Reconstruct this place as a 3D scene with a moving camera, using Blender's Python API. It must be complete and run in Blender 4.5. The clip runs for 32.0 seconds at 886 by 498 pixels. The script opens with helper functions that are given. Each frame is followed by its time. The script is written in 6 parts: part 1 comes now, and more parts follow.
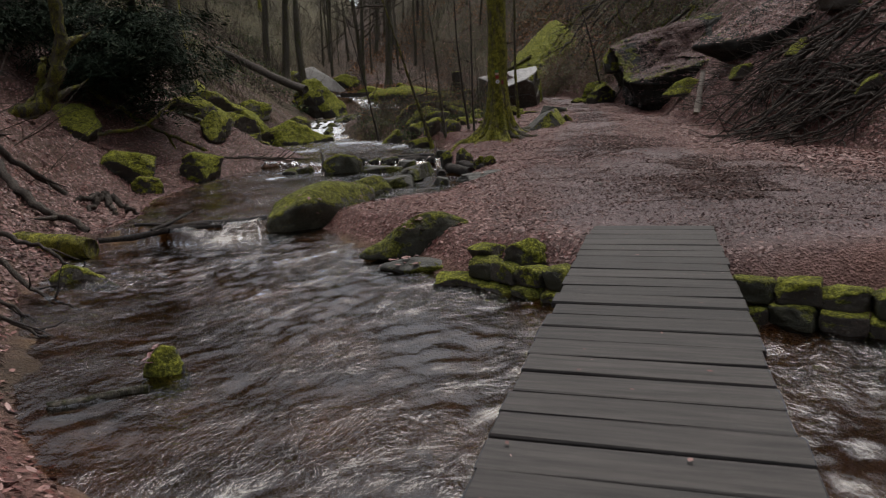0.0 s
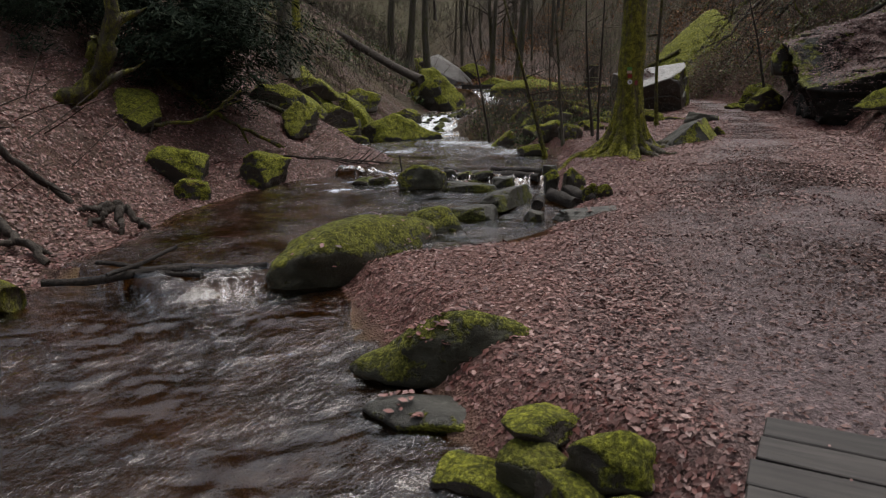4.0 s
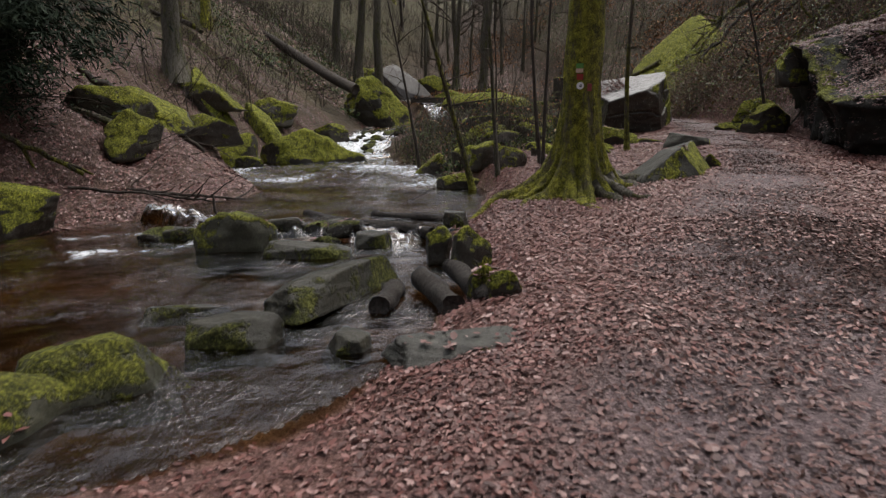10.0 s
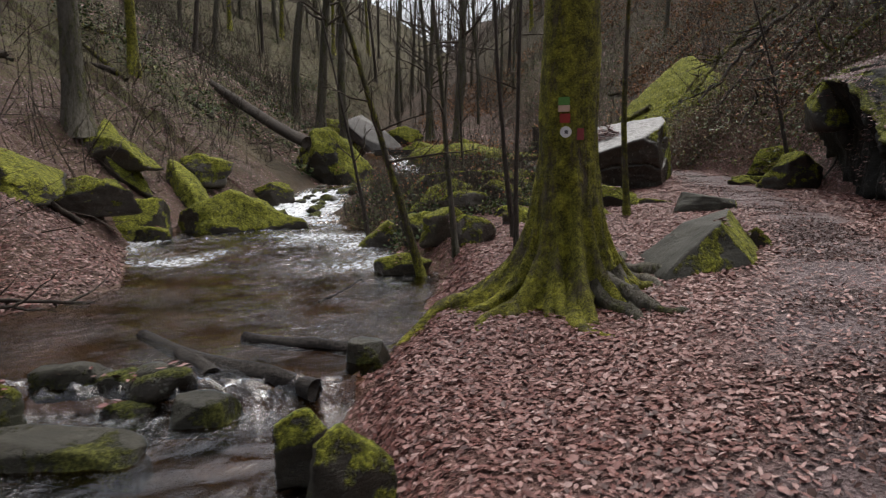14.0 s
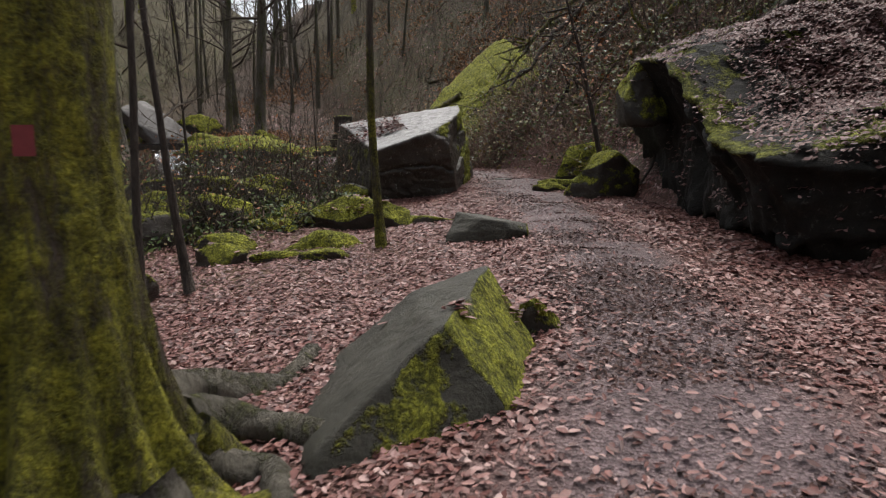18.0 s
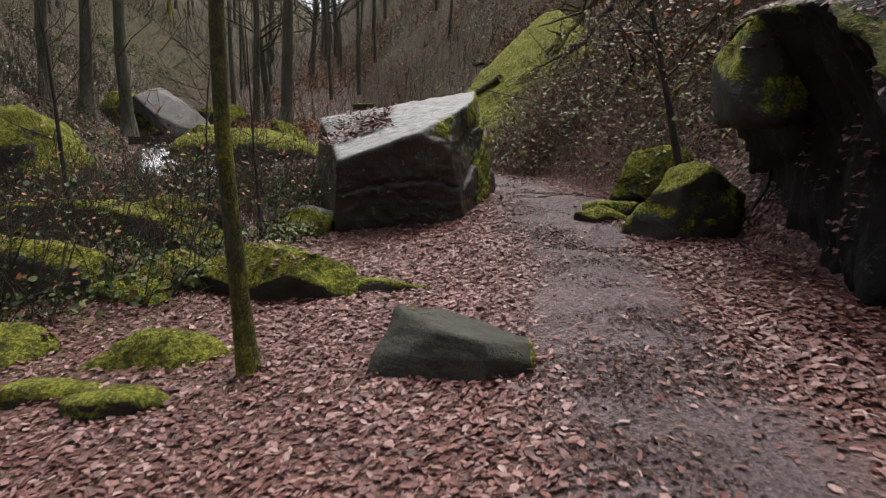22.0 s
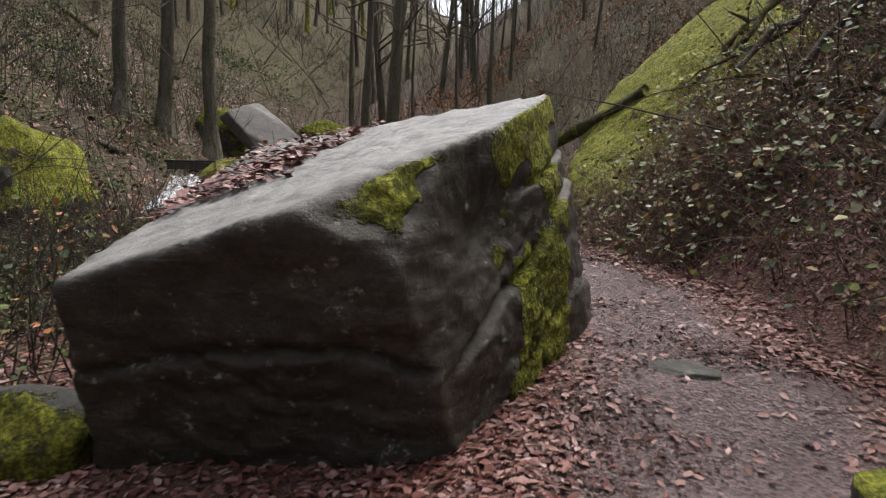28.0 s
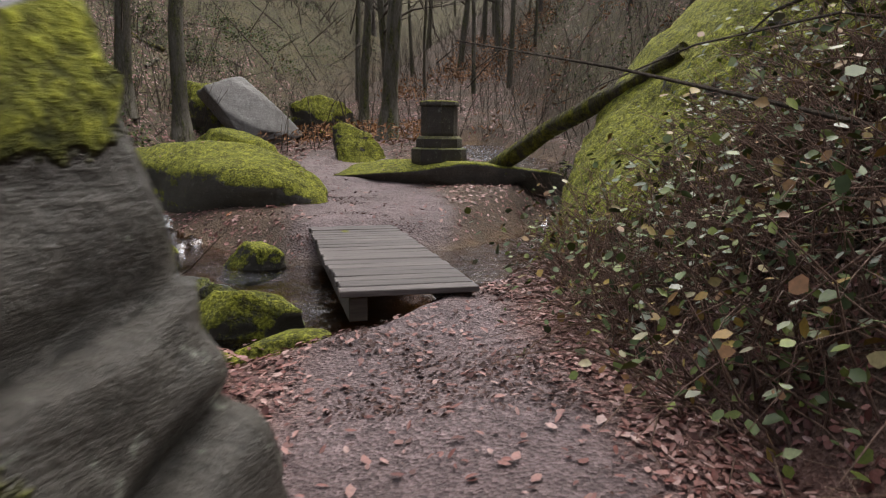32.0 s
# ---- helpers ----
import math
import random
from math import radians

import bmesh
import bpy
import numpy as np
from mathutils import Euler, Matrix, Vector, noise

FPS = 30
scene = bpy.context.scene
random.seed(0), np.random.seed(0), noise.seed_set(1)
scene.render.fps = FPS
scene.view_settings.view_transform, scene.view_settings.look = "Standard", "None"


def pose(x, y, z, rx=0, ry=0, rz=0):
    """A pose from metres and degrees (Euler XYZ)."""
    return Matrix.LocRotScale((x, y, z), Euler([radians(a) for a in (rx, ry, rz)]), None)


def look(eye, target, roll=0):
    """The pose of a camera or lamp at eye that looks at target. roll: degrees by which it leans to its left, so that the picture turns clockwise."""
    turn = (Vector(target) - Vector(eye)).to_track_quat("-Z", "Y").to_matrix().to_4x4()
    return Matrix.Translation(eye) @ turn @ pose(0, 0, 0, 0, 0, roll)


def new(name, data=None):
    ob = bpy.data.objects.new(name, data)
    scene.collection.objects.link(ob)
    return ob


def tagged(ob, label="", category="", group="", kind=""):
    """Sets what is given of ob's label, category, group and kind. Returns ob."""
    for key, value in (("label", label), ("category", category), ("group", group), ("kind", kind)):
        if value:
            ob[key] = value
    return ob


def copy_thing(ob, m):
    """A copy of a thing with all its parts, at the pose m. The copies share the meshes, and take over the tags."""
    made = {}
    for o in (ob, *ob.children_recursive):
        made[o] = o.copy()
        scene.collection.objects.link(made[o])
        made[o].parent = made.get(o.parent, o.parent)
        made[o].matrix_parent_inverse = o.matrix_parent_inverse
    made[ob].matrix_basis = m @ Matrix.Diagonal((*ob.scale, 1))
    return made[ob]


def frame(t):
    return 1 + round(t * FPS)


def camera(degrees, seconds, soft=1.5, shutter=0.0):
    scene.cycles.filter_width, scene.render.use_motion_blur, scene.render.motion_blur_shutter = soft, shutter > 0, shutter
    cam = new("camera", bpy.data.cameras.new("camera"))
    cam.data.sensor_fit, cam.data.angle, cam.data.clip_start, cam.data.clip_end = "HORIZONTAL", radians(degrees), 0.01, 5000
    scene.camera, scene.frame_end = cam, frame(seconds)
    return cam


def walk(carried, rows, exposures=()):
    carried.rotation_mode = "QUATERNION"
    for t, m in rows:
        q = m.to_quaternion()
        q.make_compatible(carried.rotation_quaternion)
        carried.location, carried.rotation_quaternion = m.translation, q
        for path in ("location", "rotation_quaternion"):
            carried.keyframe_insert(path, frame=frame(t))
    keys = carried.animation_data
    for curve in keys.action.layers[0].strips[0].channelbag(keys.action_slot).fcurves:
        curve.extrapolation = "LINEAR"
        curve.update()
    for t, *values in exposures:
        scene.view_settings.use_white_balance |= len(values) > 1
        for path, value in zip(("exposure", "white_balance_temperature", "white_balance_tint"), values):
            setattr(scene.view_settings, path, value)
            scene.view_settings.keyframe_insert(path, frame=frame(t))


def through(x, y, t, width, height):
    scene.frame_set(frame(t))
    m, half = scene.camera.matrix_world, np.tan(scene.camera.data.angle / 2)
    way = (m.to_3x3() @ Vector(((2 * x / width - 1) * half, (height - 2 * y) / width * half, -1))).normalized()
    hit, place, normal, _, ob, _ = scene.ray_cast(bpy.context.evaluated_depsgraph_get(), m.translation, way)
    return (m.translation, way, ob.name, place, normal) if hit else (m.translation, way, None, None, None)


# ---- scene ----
cam = camera(66.5, 32.0, 1.2, 0.35)
METRES, EYE, TILT, LEAN, TURN = 31.0, 1.5, -12.0, 3.0, 0.0
ROWS = [
    (0.0, 0.0, 0.0, 0.0, 0.0, 0.0, -0.0),
    (0.5, 0.0008, 0.0144, 0.0032, 1.61, -0.52, -1.0),
    (1.0, 0.0013, 0.0286, 0.0078, 2.41, -0.27, -1.4),
    (1.5, 0.0012, 0.0418, 0.0118, 4.65, -2.29, -3.13),
    (2.0, 0.0031, 0.0529, 0.0165, 9.21, -7.09, -4.52),
    (2.5, 0.0058, 0.0663, 0.0209, 9.02, -6.7, -4.07),
    (3.0, 0.0099, 0.0793, 0.0248, 9.79, -3.94, -4.18),
    (3.5, 0.0133, 0.0942, 0.0282, 10.64, -1.98, -4.77),
    (5.5, 0.0334, 0.1485, 0.0409, 10.86, -0.69, -4.48),
    (6.0, 0.0384, 0.1635, 0.0444, 10.71, -0.28, -4.45),
    (6.5, 0.0441, 0.1763, 0.0475, 10.59, 0.26, -4.06),
    (7.0, 0.0477, 0.1903, 0.0491, 10.53, -2.19, -4.6),
    (7.5, 0.0494, 0.2039, 0.0529, 10.21, -3.75, -5.93),
    (8.0, 0.0509, 0.2169, 0.0516, 9.85, -3.23, -6.48),
    (8.5, 0.0491, 0.2335, 0.0534, 9.47, -2.58, -6.81),
    (9.0, 0.0468, 0.2501, 0.0572, 9.28, -2.14, -6.45),
    (9.5, 0.0452, 0.2655, 0.0611, 9.71, -1.64, -5.82),
    (10.0, 0.0434, 0.2805, 0.0657, 9.38, 0.24, -5.37),
    (10.5, 0.0421, 0.2947, 0.0695, 9.61, 2.19, -4.59),
    (11.0, 0.0394, 0.3097, 0.0718, 9.74, 2.6, -4.48),
    (11.5, 0.0372, 0.3237, 0.0763, 9.69, 2.48, -4.69),
    (12.0, 0.0368, 0.3386, 0.0804, 10.14, 2.85, -4.82),
    (12.5, 0.0361, 0.3545, 0.0845, 10.17, 3.31, -4.73),
    (13.0, 0.0374, 0.3692, 0.0881, 9.4, 3.84, -4.16),
    (13.5, 0.0399, 0.3834, 0.0913, 9.32, 4.52, -4.25),
    (15.5, 0.0608, 0.4401, 0.1075, 2.49, 4.54, -3.91),
    (16.0, 0.0668, 0.4547, 0.1109, 2.11, 5.02, -3.63),
    (16.5, 0.0722, 0.4706, 0.1168, -0.79, 6.64, -2.99),
    (17.0, 0.0783, 0.4874, 0.1209, -2.51, 6.1, -2.26),
    (17.5, 0.084, 0.5032, 0.1258, -3.47, 4.59, -1.82),
    (18.0, 0.0903, 0.5182, 0.1304, -4.45, 4.27, -1.37),
    (18.5, 0.0962, 0.5331, 0.134, -4.11, 4.34, -1.39),
    (19.0, 0.102, 0.5483, 0.1402, -4.27, 4.63, -1.14),
    (19.5, 0.1072, 0.5629, 0.1438, -4.19, 5.5, -0.55),
    (20.0, 0.1093, 0.5803, 0.1476, -4.27, 4.46, -1.74),
    (20.5, 0.113, 0.595, 0.1526, -3.09, 3.18, -2.56),
    (21.0, 0.1161, 0.6104, 0.1565, -0.65, 2.32, -2.93),
    (21.5, 0.12, 0.6262, 0.1627, -0.14, 2.17, -2.8),
    (22.0, 0.1242, 0.6403, 0.1679, 0.69, 2.86, -2.51),
    (22.5, 0.1287, 0.656, 0.1721, 2.85, 3.21, -3.47),
    (23.0, 0.1357, 0.6695, 0.1772, 2.99, 2.89, -3.57),
    (23.5, 0.141, 0.6823, 0.1805, 2.59, 2.26, -3.81),
    (24.0, 0.1438, 0.6974, 0.1856, 2.19, 0.86, -3.95),
    (24.5, 0.1458, 0.7123, 0.1897, 2.37, -0.01, -3.81),
    (25.0, 0.1445, 0.7279, 0.1932, 4.63, -0.69, -5.4),
    (25.5, 0.1446, 0.7434, 0.1976, 7.51, -0.97, -5.92),
    (26.0, 0.1456, 0.7593, 0.2013, 11.0, 0.24, -5.7),
    (26.5, 0.1457, 0.7756, 0.2066, 11.4, 1.19, -5.59),
    (28.5, 0.1455, 0.8398, 0.2212, 13.19, 4.07, -7.08),
    (29.0, 0.1467, 0.8544, 0.2261, 12.58, 3.8, -6.96),
    (29.5, 0.1478, 0.8686, 0.2299, 12.33, 3.89, -6.85),
    (30.0, 0.1477, 0.8834, 0.2338, 12.38, 3.85, -6.93),
    (30.5, 0.1488, 0.8976, 0.2378, 12.58, 3.65, -6.99),
    (31.0, 0.1497, 0.9111, 0.2421, 15.09, 1.79, -7.01),
    (31.5, 0.1507, 0.9257, 0.2474, 16.26, 1.08, -7.17),
    (32.0, 0.1522, 0.9381, 0.2514, 16.16, 1.1, -7.06),
]
walk(cam, [(t, pose(0, 0, EYE, TILT, LEAN, TURN) @ pose(METRES * x, METRES * y, METRES * z, 90 + pitch, roll, yaw)) for t, x, y, z, yaw, pitch, roll in ROWS],
     [(0, 0.05), (3.5, 0.12), (7, 0.3), (13, 0.45), (19, 0.7), (26, 0.82), (29, 1.05), (31, 1.12), (32, 0.98)])

# ---- sky and sun (overcast winter day in a wooded gorge) ----
world = bpy.data.worlds.new("overcast_sky")
scene.world = world
world.use_nodes = True
wn = world.node_tree
sky = wn.nodes.new("ShaderNodeTexSky")
sky.sky_type, sky.sun_disc = "NISHITA", False
sky.sun_elevation, sky.sun_rotation, sky.dust_density, sky.air_density = radians(66), radians(20), 6.0, 1.0
grey = wn.nodes.new("ShaderNodeHueSaturation")
grey.inputs["Saturation"].default_value = 0.45
wn.links.new(sky.outputs[0], grey.inputs["Color"])
wn.links.new(grey.outputs[0], wn.nodes["Background"].inputs["Color"])
wn.nodes["Background"].inputs["Strength"].default_value = 0.15
sun = new("sun", bpy.data.lights.new("sun", "SUN"))
sun.data.energy, sun.data.angle, sun.data.color = 1.0, radians(50), (1.0, 0.97, 0.93)
sun.matrix_world = look((0, 0, 0), (-math.sin(radians(20)) * math.cos(radians(66)), -math.cos(radians(20)) * math.cos(radians(66)), -math.sin(radians(66))))


# ---- small tools ----
def link_mesh(name, verts, faces, material, smooth=True):
    me = bpy.data.meshes.new(name)
    me.from_pydata(verts if isinstance(verts, list) else verts.tolist(), [], faces if isinstance(faces, list) else faces.tolist())
    if smooth:
        me.polygons.foreach_set("use_smooth", [True] * len(me.polygons))
    for m in material if isinstance(material, (list, tuple)) else [material]:
        me.materials.append(m)
    me.update()
    return new(name, me)


def part(name, verts, faces, material, parent, label="", smooth=True):
    ob = link_mesh(name, verts, faces, material, smooth)
    ob.parent = parent
    if label:
        tagged(ob, label)
    return ob


def holder(name, label, category, group="", at=(0, 0, 0)):
    ob = new(name)
    ob.location = at
    return tagged(ob, label, category, group)


def vnoise(x, y, seed=0):
    """Smooth value noise on a unit lattice, -1 to 1."""
    x, y = np.asarray(x, float), np.asarray(y, float)
    i, j = np.floor(x).astype(np.int64), np.floor(y).astype(np.int64)
    u, v = x - i, y - j
    u, v = u * u * (3 - 2 * u), v * v * (3 - 2 * v)

    def h(a, b):
        n = (a * 374761393 + b * 668265263 + seed * 974634777) & 0x7FFFFFFF
        n = ((n ^ (n >> 13)) * 1274126177) & 0x7FFFFFFF
        return ((n ^ (n >> 16)) & 0xFFFF) / 32767.5 - 1
    return (h(i, j) * (1 - u) + h(i + 1, j) * u) * (1 - v) + (h(i, j + 1) * (1 - u) + h(i + 1, j + 1) * u) * v


def fbm(x, y, seed=0, octaves=3):
    return sum(vnoise(x * 2 ** k, y * 2 ** k, seed + k) * 0.5 ** k for k in range(octaves))


def step01(a, b, v):
    t = np.clip((v - a) / (b - a), 0, 1)
    return t * t * (3 - 2 * t)


# ---- materials ----
def nodes_of(name, rough=0.8):
    m = bpy.data.materials.new(name)
    m.use_nodes = True
    n = m.node_tree
    b = n.nodes["Principled BSDF"]
    b.inputs["Roughness"].default_value = rough
    b.inputs["Specular IOR Level"].default_value = 0.3
    return m, n, b


def add(n, kind, **inputs):
    k = n.nodes.new(kind)
    for key, v in inputs.items():
        k.inputs[key].default_value = v
    return k


def noise_tex(n, scale, detail=4.0, rough=0.6, vector=None):
    k = add(n, "ShaderNodeTexNoise", Scale=scale, Detail=detail, Roughness=rough)
    if vector is not None:
        n.links.new(vector, k.inputs["Vector"])
    return k.outputs["Fac"]


def ramp(n, fac, stops):
    k = n.nodes.new("ShaderNodeValToRGB")
    el = k.color_ramp.elements
    while len(el) < len(stops):
        el.new(0.5)
    for e, (p, c) in zip(el, stops):
        e.position, e.color = p, (*c, 1)
    n.links.new(fac, k.inputs["Fac"])
    return k.outputs["Color"]


def mixed(n, fac, a, b):
    k = n.nodes.new("ShaderNodeMix")
    k.data_type = "RGBA"
    for sock, v in ((k.inputs[0], fac), (k.inputs[6], a), (k.inputs[7], b)):
        if isinstance(v, bpy.types.NodeSocket):
            n.links.new(v, sock)
        elif isinstance(v, tuple):
            sock.default_value = (*v, 1)
        else:
            sock.default_value = v
    return k.outputs[2]


def maths(n, op, a, b=None, c=None):
    k = n.nodes.new("ShaderNodeMath")
    k.operation = op
    k.use_clamp = op in ("MULTIPLY_ADD",)
    for i, v in enumerate((a, b, c)):
        if v is None:
            continue
        if isinstance(v, bpy.types.NodeSocket):
            n.links.new(v, k.inputs[i])
        else:
            k.inputs[i].default_value = v
    return k.outputs[0]


def bump(n, b, height, strength=0.5, distance=0.02):
    k = add(n, "ShaderNodeBump", Strength=strength, Distance=distance)
    n.links.new(height, k.inputs["Height"])
    n.links.new(k.outputs[0], b.inputs["Normal"])


def world_place(n):
    return n.nodes.new("ShaderNodeNewGeometry").outputs["Position"]


def stone_mat(name, low, high, moss=0.5, moss_low=(0.016, 0.02, 0.003), moss_high=(0.3, 0.31, 0.034), rough=0.7, facing=0.5, toward=(0, 0, 1), attr="", spots_of_lichen=0.4, sky_glare=""):
    """Damp sandstone with moss on what faces the sky. moss: how much of it is grown over."""
    m, n, b = nodes_of(name, rough)
    p = world_place(n)
    big, mid, fine = noise_tex(n, 1.3, 6, 0.65, p), noise_tex(n, 6.0, 6, 0.7, p), noise_tex(n, 34.0, 6, 0.75, p)
    lay = n.nodes.new("ShaderNodeMapping")
    lay.inputs["Scale"].default_value = (0.5, 0.5, 5.0)
    n.links.new(p, lay.inputs[0])
    beds = noise_tex(n, 2.2, 5, 0.7, lay.outputs[0])
    tone = maths(n, "ADD", maths(n, "MULTIPLY", big, 0.5), maths(n, "ADD", maths(n, "MULTIPLY", mid, 0.3), maths(n, "MULTIPLY", beds, 0.2)))
    rock = ramp(n, tone, [(0.33, tuple(c * 0.35 for c in low)), (0.45, low), (0.66, high)])
    rock = mixed(n, maths(n, "MULTIPLY_ADD", fine, 1.6, -0.5), tuple(c * 0.5 for c in low), rock)
    lichen = ramp(n, noise_tex(n, 11.0, 5, 0.75, p), [(0.6, (0, 0, 0)), (0.68, (1, 1, 1))])
    rock = mixed(n, maths(n, "MULTIPLY", lichen, spots_of_lichen), rock, (0.27, 0.28, 0.23))
    # paler grey where the attribute is set, imitating sky glare on wet stone
    if sky_glare:
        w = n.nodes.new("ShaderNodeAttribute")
        w.attribute_name = sky_glare
        glare_grey = mixed(n, fine, (0.22, 0.215, 0.205), (0.42, 0.415, 0.4))
        rock = mixed(n, maths(n, "MULTIPLY", w.outputs["Fac"], ramp(n, mid, [(0.3, (0.35, 0.35, 0.35)), (0.55, (1, 1, 1))])), rock, glare_grey)
    up = n.nodes.new("ShaderNodeVectorMath")
    up.operation = "DOT_PRODUCT"
    n.links.new(n.nodes.new("ShaderNodeNewGeometry").outputs["Normal"], up.inputs[0])
    up.inputs[1].default_value = Vector(toward).normalized()
    patch = noise_tex(n, 1.9, 7, 0.72, p)
    grown = maths(n, "ADD", maths(n, "MULTIPLY", up.outputs["Value"], facing), maths(n, "MULTIPLY_ADD", patch, 1.9, moss - 1.25))
    grown.node.use_clamp = False
    if attr:
        k = n.nodes.new("ShaderNodeAttribute")
        k.attribute_name = attr
        grown = maths(n, "ADD", grown, k.outputs["Fac"])
    patch.node.inputs["Roughness"].default_value = 0.75
    grown = ramp(n, grown, [(0.3, (0, 0, 0)), (0.42, (1, 1, 1))])
    tuft, clump = noise_tex(n, 38.0, 5, 0.7, p), noise_tex(n, 8.0, 5, 0.7, p)
    shade = maths(n, "ADD", maths(n, "MULTIPLY_ADD", clump, 1.1, -0.25), maths(n, "MULTIPLY_ADD", tuft, 1.9, -0.83))
    moss_c = ramp(n, shade, [(0.1, moss_low), (0.38, tuple(c * 0.35 for c in moss_high)), (0.7, moss_high), (1.0, tuple(c * 1.6 for c in moss_high))])
    n.links.new(mixed(n, grown, rock, moss_c), b.inputs["Base Color"])
    rgh = n.nodes.new("ShaderNodeMapRange")
    n.links.new(grown, rgh.inputs[0])
    rgh.inputs["To Min"].default_value, rgh.inputs["To Max"].default_value = rough - 0.15, 0.95
    n.links.new(rgh.outputs[0], b.inputs["Roughness"])
    relief = maths(n, "ADD", maths(n, "ADD", maths(n, "MULTIPLY", fine, 0.3), maths(n, "ADD", maths(n, "MULTIPLY", mid, 0.5), maths(n, "MULTIPLY", beds, 0.3))), maths(n, "MULTIPLY", maths(n, "ADD", maths(n, "MULTIPLY", tuft, 1.2), maths(n, "MULTIPLY", clump, 1.5)), grown))
    bump(n, b, relief, 0.9, 0.045)
    return m


STONE = stone_mat("mossy_sandstone", (0.07, 0.058, 0.045), (0.2, 0.175, 0.14), 0.5)
MOSSY = stone_mat("thickly_mossed_stone", (0.045, 0.039, 0.028), (0.13, 0.114, 0.086), 0.5, facing=0.85, spots_of_lichen=0.25)
BARE = stone_mat("damp_grey_sandstone", (0.06, 0.058, 0.047), (0.18, 0.17, 0.145), 0.36, rough=0.65, facing=0.5, toward=(0.75, -0.65, -0.1))
PALE = stone_mat("pale_wet_slab", (0.12, 0.108, 0.098), (0.28, 0.262, 0.245), -0.2, rough=0.65, facing=0.0)
TABLE = stone_mat("table_rock_stone", (0.052, 0.044, 0.033), (0.175, 0.153, 0.122), 0.6, rough=0.55, facing=0.0, attr="growth", spots_of_lichen=0.85, sky_glare="sky_glare")
FLANK = stone_mat("boulder_with_mossy_flank", (0.043, 0.041, 0.028), (0.132, 0.124, 0.092), 0.4, rough=0.8, facing=0.8, toward=(0.95, 0.1, 0.0), spots_of_lichen=0.12)
LONGROCK = stone_mat("smooth_green_grey_stone", (0.055, 0.054, 0.034), (0.15, 0.145, 0.088), 0.44, moss_high=(0.22, 0.225, 0.03), rough=0.65, facing=0.5, spots_of_lichen=0.15)
PILLAR = stone_mat("brown_pillar_stone", (0.045, 0.036, 0.028), (0.12, 0.1, 0.08), -0.3, rough=0.7)
WET = stone_mat("wet_stream_stone", (0.035, 0.03, 0.022), (0.13, 0.115, 0.09), 0.45, moss_high=(0.15, 0.16, 0.03), rough=0.35)
STREAMROCK = stone_mat("wet_green_stream_stone", (0.04, 0.037, 0.025), (0.14, 0.125, 0.085), 0.5, moss_high=(0.15, 0.155, 0.03), rough=0.7, facing=0.15, toward=(0.4, -0.9, 0.1), spots_of_lichen=0.1)
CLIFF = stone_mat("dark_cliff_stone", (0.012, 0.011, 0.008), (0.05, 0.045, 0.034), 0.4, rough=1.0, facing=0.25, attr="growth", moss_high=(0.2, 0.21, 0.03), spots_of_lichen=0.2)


def bark_mat(name, low, high, moss=0.5, moss_high=(0.21, 0.2, 0.02), stretch=0.25):
    m, n, b = nodes_of(name, 0.85)
    p = world_place(n)
    sc = n.nodes.new("ShaderNodeMapping")
    sc.inputs["Scale"].default_value = (1, 1, stretch)
    n.links.new(p, sc.inputs[0])
    grain = noise_tex(n, 30.0, 6, 0.7, sc.outputs[0])
    bark = ramp(n, grain, [(0.3, low), (0.7, high)])
    patch = noise_tex(n, 5.0, 7, 0.75, sc.outputs[0])
    grown = ramp(n, maths(n, "ADD", patch, moss - 0.5), [(0.44, (0, 0, 0)), (0.58, (1, 1, 1))])
    tuft, clump = noise_tex(n, 55.0, 4, 0.7, p), noise_tex(n, 9.0, 5, 0.7, p)
    mc = ramp(n, maths(n, "ADD", maths(n, "MULTIPLY_ADD", clump, 1.5, -0.5), maths(n, "MULTIPLY_ADD", tuft, 1.2, -0.45)), [(0.1, tuple(c * 0.08 for c in moss_high)), (0.4, tuple(c * 0.4 for c in moss_high)), (0.75, moss_high), (1.0, tuple(c * 1.5 for c in moss_high))])
    n.links.new(mixed(n, grown, bark, mc), b.inputs["Base Color"])
    bump(n, b, maths(n, "ADD", grain, maths(n, "MULTIPLY", maths(n, "ADD", tuft, maths(n, "MULTIPLY", clump, 1.6)), grown)), 1.0, 0.035)
    return m


BARK_BEECH = bark_mat("mossy_beech_bark", (0.05, 0.04, 0.028), (0.15, 0.12, 0.085), 0.6, moss_high=(0.37, 0.355, 0.034))
BARK_MOSS = bark_mat("moss_covered_bark", (0.03, 0.025, 0.018), (0.1, 0.083, 0.06), 0.53, moss_high=(0.27, 0.26, 0.025))
BARK_DARK = bark_mat("dark_wet_bark", (0.02, 0.016, 0.012), (0.075, 0.06, 0.048), 0.2)
BARK_GREY = bark_mat("grey_green_bark", (0.05, 0.044, 0.032), (0.14, 0.125, 0.098), 0.46, moss_high=(0.16, 0.165, 0.045))
TWIG = bark_mat("brown_twigs", (0.028, 0.022, 0.016), (0.1, 0.077, 0.058), 0.3)
PALE_WOOD = bark_mat("pale_barkless_wood", (0.18, 0.15, 0.12), (0.36, 0.32, 0.27), 0.1)
STEM = bark_mat("bramble_stem_bark", (0.07, 0.042, 0.03), (0.24, 0.15, 0.11), 0.2)
LOG_WET = bark_mat("black_wet_log", (0.012, 0.01, 0.008), (0.06, 0.05, 0.042), 0.1, stretch=1)


